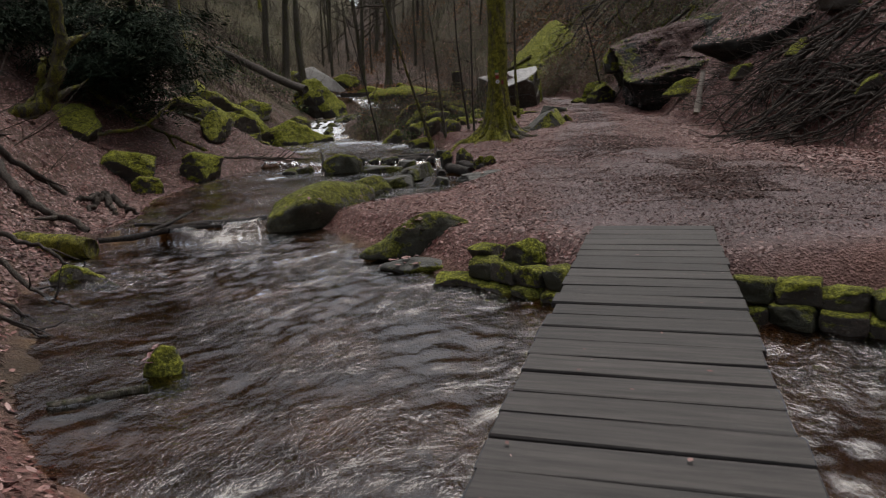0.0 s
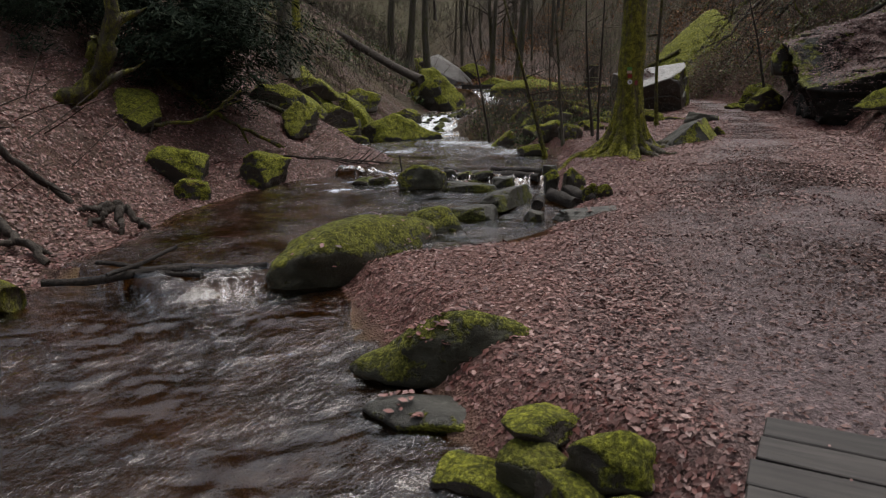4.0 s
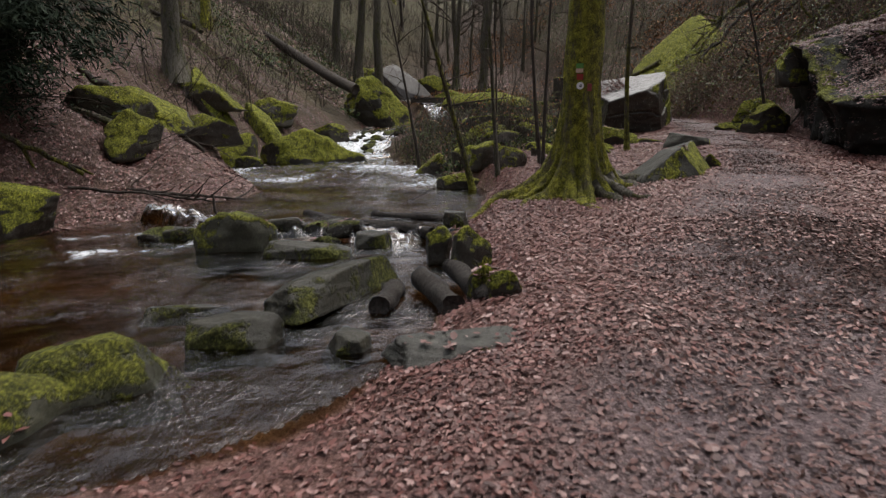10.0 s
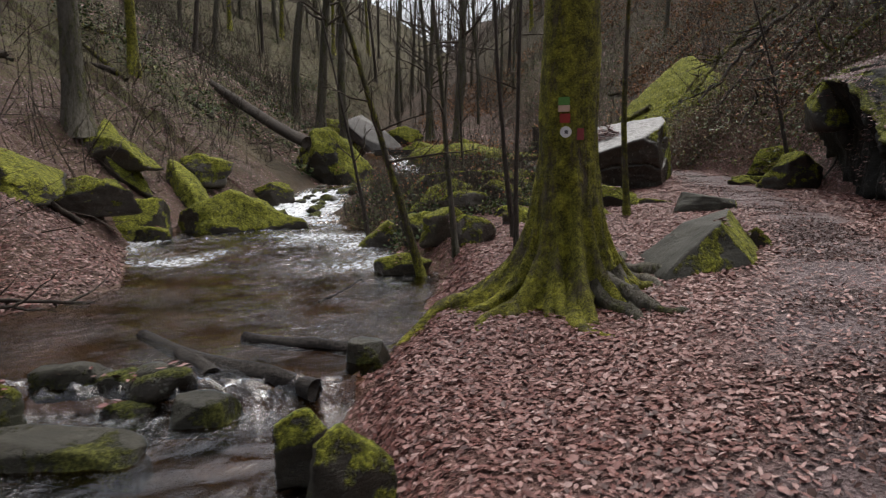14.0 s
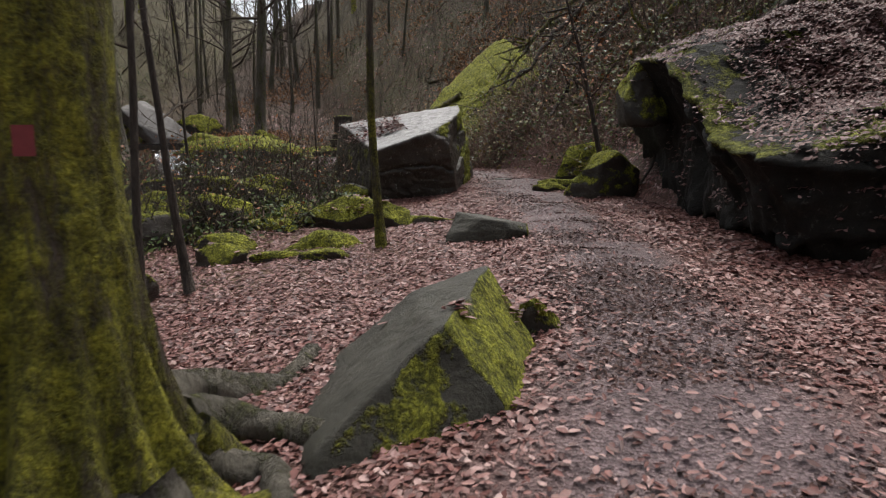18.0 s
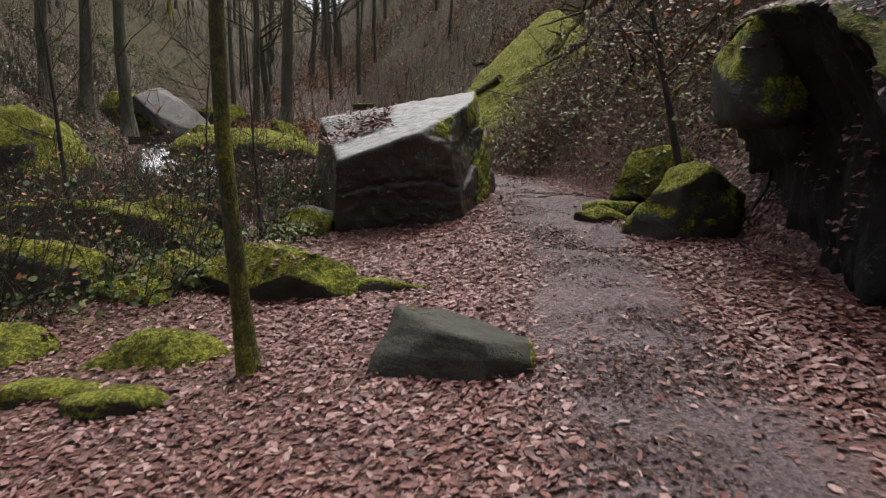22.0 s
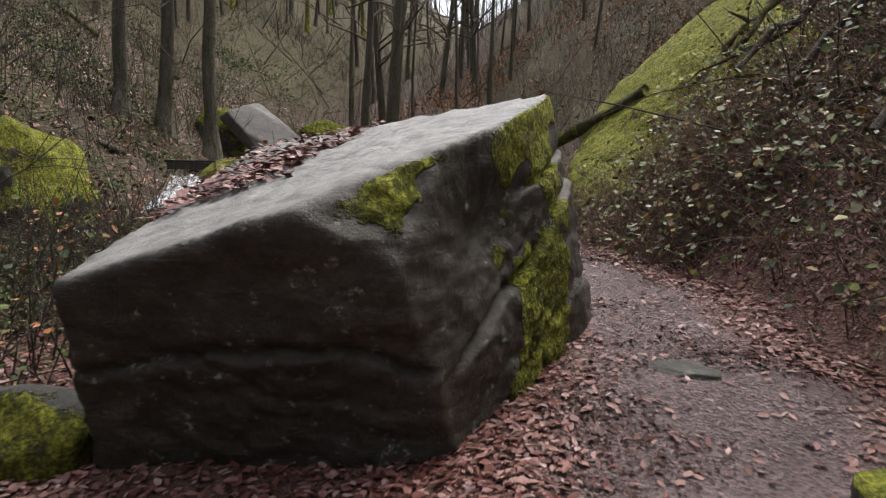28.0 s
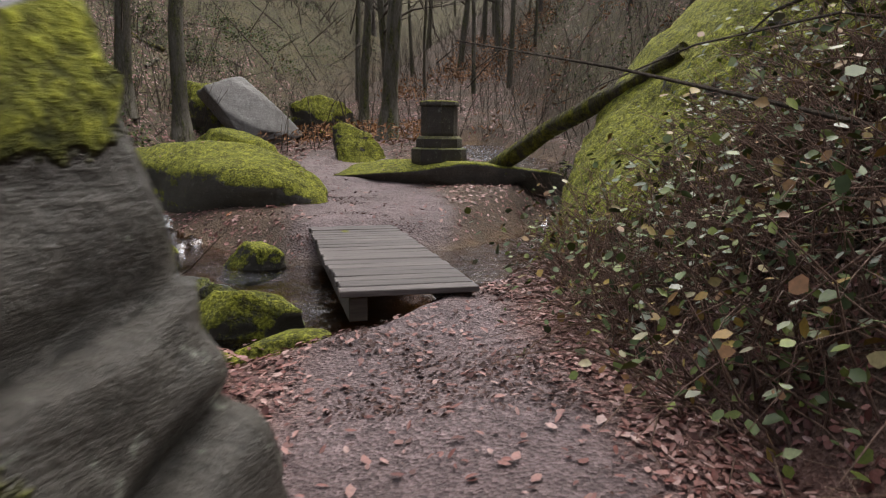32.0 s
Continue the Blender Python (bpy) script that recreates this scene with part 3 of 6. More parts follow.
def ball(level):
    if level not in ICO:
        bm = bmesh.new()
        bmesh.ops.create_icosphere(bm, subdivisions=level, radius=1)
        ICO[level] = (np.array([v.co[:] for v in bm.verts]), [[v.index for v in f.verts] for f in bm.faces])
        bm.free()
    return ICO[level]


def hull(planes, level=5, sharp=18, rough=0.03, seed=0):
    """A rounded convex body from (normal, distance) planes about its middle, with a broken surface."""
    u, faces = ball(level)
    s = np.zeros(len(u))
    for nrm, d in planes:
        nrm = np.array(nrm, float)
        nrm /= np.linalg.norm(nrm)
        s += (np.clip(u @ nrm, 0, None) / d) ** sharp
    r = s ** (-1 / sharp)
    p = u * r[:, None]
    if rough:
        k = seed * 7.31
        n = np.array([noise.fractal(Vector((a * 1.7 + k, b * 1.7, c * 1.7)), 0.9, 2.1, 4) for a, b, c in p.tolist()])
        p = p + u * (n * rough)[:, None]
    return p, faces


ROCK_TOPS = []


def rock(name, at, size, yaw=0, seed=1, material=None, label="", tilt=(0, 0), sink=0.25, level=4, cuts=7, sharp=60, rough=0.07, group=""):
    """A boulder of the given length, depth and height, its foot at the ground."""
    rnd = random.Random(seed)
    planes = [((0, 0, -1), 1)]
    for i in range(cuts + 5):
        a, q = i * 2.4 + rnd.uniform(-0.4, 0.4), rnd.uniform(-0.25, 0.6) if i % 3 else rnd.uniform(0.6, 1.0)
        c = math.sqrt(1 - q * q)
        planes.append(((c * math.cos(a), c * math.sin(a), q), rnd.uniform(0.78, 1.02)))
    p, faces = hull(planes, level, sharp, 0, seed)
    p = p * (np.array(size) / 2) * 1.05
    scale = max(size)
    n = np.array([noise.fractal(Vector((a * 2.6 / scale + seed, b * 2.6 / scale, c * 2.6 / scale)), 0.7, 2.1, 6) for a, b, c in p.tolist()])
    beds = np.array([noise.noise(Vector((a / scale, b / scale, c * 9 / scale + seed))) for a, b, c in p.tolist()])
    p = p * (1 + rough * 1.5 * n + 0.035 * beds)[:, None]
    ROCK_TOPS.append((p, pose(0, 0, 0)))
    x, y = at[0], at[1]
    z = at[2] if len(at) > 2 else float(land(np.array([x]), np.array([y]))[0]) + size[2] * (0.5 - sink)
    ob = link_mesh(name, p, faces, material or STONE)
    ob.matrix_world = pose(x, y, z, tilt[0], tilt[1], yaw)
    ROCK_TOPS[-1] = (p, pose(x, y, z, tilt[0], tilt[1], yaw))
    return tagged(ob, label or "mossy sandstone boulder half sunk in fallen leaves", "boulder", group)


# the great table rock beside the path
O = np.array((3.3, 30.1, 1.75))


def plane(nrm, through):
    nrm = np.array(nrm, float)
    nrm /= np.linalg.norm(nrm)
    return tuple(nrm), float(nrm @ (np.array(through) - O))


FACES = [plane((0.2, -0.92, -0.33), (3.86, 28.84, 2.06)), plane((-0.2, -0.19, 0.95), (4.15, 30.4, 2.92)), plane((0.94, -0.3, 0.06), (4.47, 30.74, 1.5)), plane((0.545, -0.7, 0.458), (3.42, 28.63, 2.35)),
         plane((-0.93, -0.25, 0.05), (2.36, 28.9, 1.8)), plane((0.35, 0.9, 0.28), (4.27, 30.77, 2.61)), plane((0, 0, -1), (3, 30, 0.9)), plane((-0.55, -0.6, 0.6), (2.55, 28.5, 2.12)), plane((0.86, -0.45, -0.05), (3.89, 28.88, 2.0)), plane((0.97, -0.11, 0.2), (4.13, 30.26, 2.88)), plane((-0.27, -0.25, 0.91), (3.42, 28.63, 2.36))]
tp, tf = hull(FACES, 7, 160, 0.0, 3)
face = np.argmax(np.stack([tp @ np.array(nrm) / d for nrm, d in FACES]), 0)
k = np.array([noise.fractal(Vector((a * 1.4 + 3, b * 1.4, c * 1.4)), 0.8, 2.1, 5) for a, b, c in tp.tolist()])
fine = np.array([noise.fractal(Vector((a * 6 + 3, b * 6, c * 9)), 0.8, 2.1, 4) for a, b, c in tp.tolist()])
away = tp / np.linalg.norm(tp, axis=1)[:, None]
tp = tp + away * (0.022 * k + 0.02 * fine)[:, None]
# how far along the slanting face towards the path, and how deep below the top
run = tp @ np.array((0.51, 0.86, 0.0))
below = np.minimum(FACES[1][1] - tp @ np.array(FACES[1][0]), FACES[10][1] - tp @ np.array(FACES[10][0]))


def crack(height, slope, width, deep, wob, seed, mask, step=0.0):
    """A wavering crack across the faces; what lies under it may stand proud."""
    off = tp[:, 2] - height - slope * run + wob * vnoise(run * 3.1, tp[:, 2] * 1.5, seed) + 0.3 * wob * vnoise(run * 11, tp[:, 2] * 4, seed + 1)
    return (step * step01(0.01, -0.05, off) * np.exp(-(np.clip(-off, 0, 3) / 0.45) ** 2) - deep * np.exp(-(off / width) ** 2)) * mask


part_of = np.stack([tp @ np.array(nrm) / d for nrm, d in FACES])


def belongs(*ids):
    """Softly one on these faces and nothing on the others."""
    rest = [q for q in range(len(FACES)) if q not in ids]
    return step01(-0.07, 0.07, part_of[list(ids)].max(0) - part_of[rest].max(0))


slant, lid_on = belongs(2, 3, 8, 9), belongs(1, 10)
push = crack(0.6, 0.3, 0.022, 0.05, 0.05, 14, slant * step01(0.1, 0.3, run), 0.02) + crack(0.2, 0.5, 0.025, 0.06, 0.06, 24, slant * step01(-0.55, -0.25, run), 0.03)
push = push + crack(0.02, 0.05, 0.018, 0.06, 0.09, 34, belongs(0, 7), 0.015) + crack(-0.28, -0.16, 0.016, 0.03, 0.16, 54, belongs(0, 7) * step01(-0.1, 0.3, vnoise(run * 1.7, tp[:, 2] * 1.7, 57) + 0.2)) + 0.03 * vnoise(run * 2.7, tp[:, 2] * 3.3, 58) * belongs(0, 7) + crack(-0.25, 0.3, 0.02, 0.03, 0.08, 38, slant * step01(0.0, 0.3, run), 0.02) + 0.02 * vnoise(run * 2.3, tp[:, 2] * 3.1, 44) * slant - 0.09 * np.exp(-((run + 0.15) / 0.3) ** 2 - ((tp[:, 2] - 0.55) / 0.22) ** 2) * slant
tp = tp + away * push[:, None]
patchy = 0.2 * vnoise(run * 3.5, tp[:, 2] * 3.5, 61) + 0.08 * vnoise(run * 11, tp[:, 2] * 11, 62)
upper, flank = belongs(3, 9), belongs(2, 8)
growth = upper * (0.9 * step01(0.22, 0.02, below - 0.6 * step01(0.1, 0.8, run) + 1.3 * patchy) * step01(-1.4, -0.5, run + patchy)) * (1 - 0.85 * step01(0.7, 0.84, run + 0.4 * patchy) * step01(0.1, 0.2, below))
growth = growth + flank * 0.9 * step01(0.25, 0.6, 0.5 + 2.0 * patchy - 0.6 * step01(0.7, 1.0, run) + 0.25 * step01(0.3, -0.4, tp[:, 2])) * step01(-0.25, 0.3, run + patchy) + 0.5 * flank * step01(-0.55, -0.75, tp[:, 2] + patchy) + 0.35 * belongs(7) + 0.25 * belongs(4) + 0.7 * belongs(5) * step01(0.28, 0.08, below + patchy)
growth = np.clip(growth, 0, 0.9) * (1 - lid_on) - 0.38 - 0.25 * lid_on - 0.25 * belongs(0)
cushion = np.array([noise.fractal(Vector((a * 15, b * 15, c * 15)), 0.9, 2.2, 4) for a, b, c in tp.tolist()])
tp = tp + away * (step01(-0.25, 0.25, growth) * (0.016 + 0.02 * np.clip(cushion, -0.6, 1.0)))[:, None]
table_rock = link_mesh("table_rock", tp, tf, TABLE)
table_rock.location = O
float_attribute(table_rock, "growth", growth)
# top painted paler in place of the sky's reflection, upper faces faintly
float_attribute(table_rock, "sky_glare", lid_on * 0.7 + upper * 0.1)
tagged(table_rock, "huge tilted sandstone block, bare on top and mossy along its edges", "boulder")

# overhanging rock wall on the slope
O = np.array((8.6, 24.6, 2.0))
SIDES = [plane((-0.91, 0.14, -0.36), (6.16, 23.6, 2.1)), plane((-0.28, -0.1, 0.95), (6.14, 22.9, 1.97)), plane((-0.34, -0.93, -0.12), (6.4, 22.35, 1.5)), plane((-0.3, 0.93, 0.1), (6.8, 28.0, 2.8)), plane((1, 0, 0), (11, 24, 2)), plane((0, 0, -1), (8, 24, 0.2)),
         plane((-0.6, -0.6, 0.4), (6.15, 22.45, 1.95)), plane((0.0, 0.1, 1), (8, 25, 4.6))]
cp, cf = hull(SIDES, 7, 40, 0.0, 9)
on_side = np.stack([cp @ np.array(nrm) / d for nrm, d in SIDES])
k = np.array([noise.fractal(Vector((a * 1.5, b * 1.5, c * 0.9)), 0.75, 2.2, 7) for a, b, c in cp.tolist()])
bl = np.array([noise.cell(Vector((a * 1.1 + 0.3 * b, b * 0.9, c * 2.4))) for a, b, c in cp.tolist()])
ledge = np.exp(-((on_side[1] - on_side[0]) / 0.06) ** 2) * step01(0.93, 1.0, on_side.max(0))
hollow = np.exp(-((cp[:, 2] + 0.35 + 0.25 * vnoise(cp[:, 1] * 0.9, cp[:, 0], 4)) / 0.3) ** 2) * (on_side.argmax(0) == 0)
cp = cp + cp / np.linalg.norm(cp, axis=1)[:, None] * (0.2 * k + 0.11 * bl + 0.12 * ledge - 0.2 * hollow)[:, None]
raised = 0.85 * step01(23.3 - O[1], 25.1 - O[1], cp[:, 1]) * step01(28.4 - O[1], 27.2 - O[1], cp[:, 1])
cp[:, 2] += raised * np.clip((cp[:, 2] + 0.9) / 0.9, 0, 1)
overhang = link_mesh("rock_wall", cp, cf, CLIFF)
lip = np.clip(on_side[1] - on_side[[0, 2]].max(0), -0.5, 0.5)
float_attribute(overhang, "growth", 0.6 * np.exp(-((lip + 0.03) / 0.09) ** 2) * (0.6 + 0.8 * vnoise(cp[:, 1] * 1.7, cp[:, 0] * 1.7, 18)) - 0.03 * step01(0.03, 0.15, lip) - 0.25 * step01(0.05, -0.1, lip) + 0.3 * step01(0.2, 0.6, vnoise(cp[:, 1] * 0.8, cp[:, 2] * 1.1, 17)) * step01(0.1, -0.1, lip))
overhang.location = O
rock("boulder", (6.45, 26.5, 2.8), (0.6, 0.8, 0.85), 10, 77, MOSSY, "mossy nose of rock jutting from the slope")
tagged(overhang, "dark overhanging sandstone wall with moss along its upper lip", "rock wall")

# a leaf-topped slab that juts out of the slope nearer the bridge
O = np.array((9.3, 18.6, 2.4))
np_, nf = hull([plane((-0.8, -0.5, -0.3), (7.75, 18.3, 2.62)), plane((-0.45, -0.25, 0.86), (7.8, 18.3, 2.8)), plane((-0.1, -0.97, -0.22), (8.6, 17.6, 2.6)), plane((0, 1, 0), (9, 19.6, 2)), plane((1, 0, 0), (11.4, 19, 2)), plane((-0.4, -0.1, -0.9), (8.0, 18.4, 2.35))], 6, 60, 0.1, 19)
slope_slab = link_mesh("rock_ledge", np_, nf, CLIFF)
slope_slab.location = O
float_attribute(slope_slab, "growth", -0.15 + 0.35 * step01(0.0, 1.0, np_[:, 0]))
tagged(slope_slab, "black overhanging ledge of rock with leaves and moss on top", "rock ledge")
ROCK_TOPS.append((np_, pose(*O)))

# ---- boulders, space by space ----
def rocks(rows, material, label, group=""):
    for i, (x, y, l, d, h, yaw, *more) in enumerate(rows):
        rock("boulder", (x, y, *more[:1]), (l, d, h), yaw, seed=int(abs(x * 131 + y * 17)) + i, material=material, label=label, group=group, level=5 if l > 1.0 else 4)


rock("boulder", (-0.17, 8.1, -0.02), (1.05, 0.66, 0.5), 6, 38, LONGROCK, "rounded green-grey boulder with yellowish moss at the bank", level=5, sharp=9)
rocks([(-6.2, 17.1, 1.05, 0.85, 0.85, 20), (-0.8, 22.4, 0.85, 0.6, 0.42, 10, 0.3)], MOSSY, "rounded boulder thickly grown over with bright green moss")
rock("boulder", (-1.95, 11.2, -0.17), (2.7, 1.3, 1.0), 66, 21, LONGROCK, "long moss-topped boulder along the stream edge", level=5, sharp=14)
rock("boulder", (-2.5, 16.35, 0.16), (0.78, 0.62, 0.6), 10, 23, LONGROCK, "round boulder with a moss cap standing in the stream")
rock("boulder", (-1.4, 12.35, 0.06), (0.85, 0.6, 0.55), 40, 22, LONGROCK, "mossy boulder beside the stream edge")
O = np.array((3.02, 20.15, 0.85))
bp, bf = hull([plane((-0.33, 0.05, 0.94), (3.35, 20.6, 1.24)), plane((-0.62, 0.02, 0.78), (2.85, 20.0, 1.04)), plane((0.75, -0.26, 0.61), (3.04, 19.68, 1.21)), plane((0.28, -0.86, 0.42), (3.04, 19.66, 1.2)), plane((0.9, 0.3, 0.3), (3.6, 20.6, 1.0)), plane((-0.1, 0.95, 0.3), (3.2, 20.95, 1.1)), plane((-0.9, -0.2, 0.3), (2.46, 19.6, 0.95)), plane((0, 0, -1), (3, 20.4, 0.45)), plane((0.6, -0.75, 0.1), (3.3, 19.55, 0.85)), plane((0.12, -0.1, 0.97), (3.25, 20.4, 1.235))], 6, 70, 0.05, 5)
ROCK_TOPS.append((bp, pose(*O)))
path_boulder = link_mesh("boulder", bp, bf, FLANK)
path_boulder.location = O
tagged(path_boulder, "angular grey boulder with a mossy flank beside the path", "boulder")
rock("boulder", (3.72, 20.85), (0.26, 0.2, 0.3), 20, 45, MOSSY, "small mossy stone leaning at the angular boulder")
rock("boulder", (2.3, 26.3, 1.08), (1.35, 0.6, 0.56), -18, 25, MOSSY, "humped boulder with a bright moss cap among the leaves", level=5)
rock("boulder", (3.05, 26.15, 1.0), (1.25, 0.32, 0.24), -10, 44, STONE, "low tapering stone running out from the mossy boulder")
rock("boulder", (0.76, 6.55, 0.04), (0.38, 0.28, 0.22), 10, 29, MOSSY, "mossy stone on top of the bank")
rock("stepping_slab", (0.38, 6.92, 0.0), (0.46, 0.36, 0.14), 40, 30, STONE, "flat stone in the leaves at the bank")
rock("stepping_slab", (-0.37, 7.42, -0.25), (0.78, 0.42, 0.17), -10, 25, BARE, "flat damp slab at the water's edge")


def block(name, at, size, yaw, tilt, seed, material, label, chips=6):
    """A broken, flat-faced block of stone."""
    q = random.Random(seed)
    cuts = [((1, q.uniform(-0.2, 0.2), 0.1), 1), ((-1, q.uniform(-0.2, 0.2), 0.1), 1), ((q.uniform(-0.2, 0.2), 1, 0.1), 1), ((q.uniform(-0.2, 0.2), -1, 0.1), 1), ((q.uniform(-0.08, 0.08), q.uniform(-0.08, 0.08), 1), 1), ((0, 0, -1), 1)]
    cuts += [((q.choice((-1, 1)) * q.uniform(0.4, 1), q.choice((-1, 1)) * q.uniform(0.3, 1), q.uniform(-0.1, 0.8)), q.uniform(1.0, 1.25)) for _ in range(chips)]
    p, f = hull(cuts, 5, 50, 0.05, seed)
    p = p * (size[0] / 2, size[1] / 2, size[2] / 2)
    ob = link_mesh(name, p, f, material)
    ob.matrix_world = pose(*at, tilt[0], tilt[1], yaw)
    if not name.startswith("stream"):
        ROCK_TOPS.append((p, ob.matrix_world.copy()))
    return tagged(ob, label, "stone")


block("stepping_slab", (0.92, 13.15, 0.13), (1.2, 0.42, 0.16), 16, (2, -3), 26, BARE, "flat grey slab set in the leaves")
block("stream_slab", (-0.66, 14.55, 0.12), (1.6, 0.44, 0.3), 82, (-9, 3), 27, STREAMROCK, "long tilted slab of green-grey stone lying in the stream")
block("stream_block", (-0.98, 13.28, 0.0), (0.66, 0.38, 0.34), 12, (4, -3), 28, STREAMROCK, "wet mossy block standing in the shallow stream", 9)
block("stream_block", (-0.1, 13.3, -0.02), (0.28, 0.28, 0.28), 30, (8, 10), 29, STREAMROCK, "small pointed stone at the water's edge", 9)
block("stream_slab", (-1.5, 16.15, 0.06), (1.0, 0.4, 0.2), 8, (0, 6), 30, STREAMROCK, "low wet slab awash in the stream")
block("stream_block", (-0.95, 16.8, 0.1), (0.4, 0.3, 0.22), 10, (5, 0), 31, STREAMROCK, "wet stone among the driftwood", 8)
block("stream_block", (-0.1, 17.9, 0.2), (0.3, 0.3, 0.3), 0, (0, 0), 32, STREAMROCK, "wet stone at the stream edge", 8)
block("stream_slab", (-1.7, 13.9, -0.02), (0.7, 0.18, 0.14), 50, (0, 8), 33, STREAMROCK, "narrow wet stone just breaking the surface")
rock("boulder", (6.4, 27.75, 1.5), (1.05, 0.9, 1.0), 25, 57, MOSSY, "big mossy boulder at the foot of the slope", level=5)
block("boulder", (3.88, 24.16, 1.06), (0.92, 0.5, 0.4), -24, (-4, 6), 54, FLANK, "flat-topped grey stone at the edge of the path", 5)
ROCK_TOPS.pop()
block("path_stone", (5.0, 30.15, 1.42), (0.4, 0.24, 0.13), -10, (0, 0), 34, BARE, "low flat stone bedded in the path")
block("path_stone", (2.3, 10.5, 0.165), (0.3, 0.2, 0.06), -10, (0, 0), 35, BARE, "flat stone trodden into the path")
rock("mossy_stone", (-2.14, 4.68, -0.27), (0.26, 0.22, 0.3), 20, 36, MOSSY, "small moss-capped stone standing in the pool")
rocks([(0.02, 16.1, 0.3, 0.3, 0.42, 0, 0.24), (0.4, 15.7, 0.35, 0.3, 0.42, 30, 0.28), (0.75, 14.4, 0.3, 0.25, 0.3, 0), (0.9, 14.15, 0.28, 0.24, 0.24, 0)], MOSSY, "mossy stone set along the bank")
for i, (x, y, l, d, h, yaw) in enumerate(((2.0, 24.62, 0.66, 0.36, 0.34, 14), (2.03, 23.86, 0.46, 0.32, 0.2, 10), (1.52, 24.15, 0.7, 0.26, 0.16, 8), (1.08, 26.1, 0.75, 0.5, 0.22, 10), (1.5, 26.5, 0.7, 0.45, 0.18, -10), (0.75, 24.95, 0.7, 0.5, 0.3, 0))):
    rock("boulder", (x, y), (l, d, h), yaw, 760 + i, MOSSY, "low rounded mossy hump of stone among fallen leaves", sink=0.32, sharp=7, level=5)
rocks([(5.6, 28.5, 0.5, 0.35, 0.22, 0)
       , (5.8, 28.85, 0.7, 0.5, 0.3, 0), (6.6, 29.5, 1.2, 0.7, 0.6, 0), (2.55, 34.05, 0.7, 0.35, 0.25, 30), (1.9, 34.35, 0.8, 0.5, 0.5, 10, 1.42), (2.2, 33.55, 0.5, 0.35, 0.25, 0), (0.6, 36.6, 0.6, 0.5, 0.5, 0, 1.4), (1.5, 37.2, 0.5, 0.4, 0.4, 0, 1.5), (-0.9, 36.6, 0.7, 0.5, 0.4, 0, 1.4)], MOSSY, "low mossy stone poking out of the fallen leaves")
rocks([(0.2, 22.9, 0.7, 0.55, 0.5, 30), (-0.35, 23.6, 0.8, 0.6, 0.6, 60), (-0.9, 24.6, 0.9, 0.6, 0.6, 50), (-0.2, 25.2, 0.9, 0.6, 0.6, 20), (0.4, 26.2, 1.0, 0.6, 0.55, 10), (-0.6, 26.6, 1.0, 0.7, 0.65, 30), (0.6, 28.0, 1.2, 0.6, 0.5, 5), (-1.8, 25.6, 0.8, 0.6, 0.6, 50), (1.3, 26.6, 0.7, 0.5, 0.3, 20), (0.9, 24.2, 0.6, 0.4, 0.3, -30)], STONE, "mossy boulder in the bank between stream and path")
rock("boulder", (1.95, 28.95, 1.25), (0.9, 0.55, 0.42), 8, 31, BARE, "low grey stone at the foot of the great rock")
rocks([(-7.4, 15.7, 1.3, 0.9, 0.8, 10), (-8.0, 21.8, 1.7, 0.9, 0.9, 60), (-7.0, 21.0, 1.2, 0.7, 0.8, 70), (-6.5, 28.4, 2.6, 1.5, 1.4, 20), (-7.6, 26.4, 1.6, 1.1, 1.2, 70), (-7.0, 26.0, 0.8, 0.6, 0.6, 0), (-6.7, 30.3, 1.2, 0.9, 0.8, 0), (-6.75, 15.2, 0.6, 0.5, 0.5, 30)], MOSSY, "big mossy boulder on the leafy stream bank")
rocks([(-7.8, 24.8, 1.7, 1.0, 0.7, 20), (-9.8, 28.6, 2.0, 1.0, 0.9, -20), (-8.6, 31, 1.6, 1.1, 0.9, 20), (-6.9, 32.2, 1.1, 0.8, 0.8, 0)], STONE, "weathered sandstone boulder on the wooded slope")
rock("boulder", (-6.9, 37.6, 2.1), (2.4, 2.2, 2.0), 15, 41, MOSSY, "moss-covered block beside the small cascade", level=5)
rock("boulder", (-1.9, 39.5, 2.05), (4.5, 2.0, 1.3), -14, 42, MOSSY, "wide moss-capped boulder bridging the stream", level=5, cuts=14, sharp=18)
PALE_SLAB = ((-8.9, 51.0, 3.65), (3.0, 1.7, 0.5), -14, (34, 38))
rocks([(-4.3, 43.5, 2.0, 1.3, 1.2, 0), (-2.5, 46, 1.2, 1.0, 1.0, 0), (-11, 52, 3, 2, 2, 0), (-7.5, 54, 2.5, 2, 2, 20)], MOSSY, "mossy boulder upstream among the trees")
rock("boulder", (1.0, 42.4, 2.08), (4.3, 1.8, 0.55), -3, 44, STONE, "broad flat rock carrying a stone pillar", level=5, rough=0.04)
O = np.array((6.4, 38.3, 2.9))
sp, sf_ = hull([plane((-0.66, -0.3, 0.7), (5.9, 37.3, 3.75)), plane((-0.3, -0.95, 0.1), (5.5, 36.2, 3.0)), plane((0, 1, 0), (6, 41.5, 3)), plane((0.7, -0.2, 0.68), (7.0, 37.8, 4.95)), plane((0, 0, -1), (6, 38, 1)), plane((-1, 0.1, 0.1), (3.7, 38.5, 2)), plane((0, 0, 1), (8, 38, 6.0))], 6, 30, 0.16, 7)
slab = link_mesh("boulder", sp, sf_, MOSSY)
slab.location = O
tagged(slab, "great moss-covered slab leaning on the slope", "boulder")
rock("boulder", (-0.1, 27.7, 1.25), (3.0, 0.7, 0.75), 4, 47, STONE, "long mossy ledge of rock above the stream", level=5)


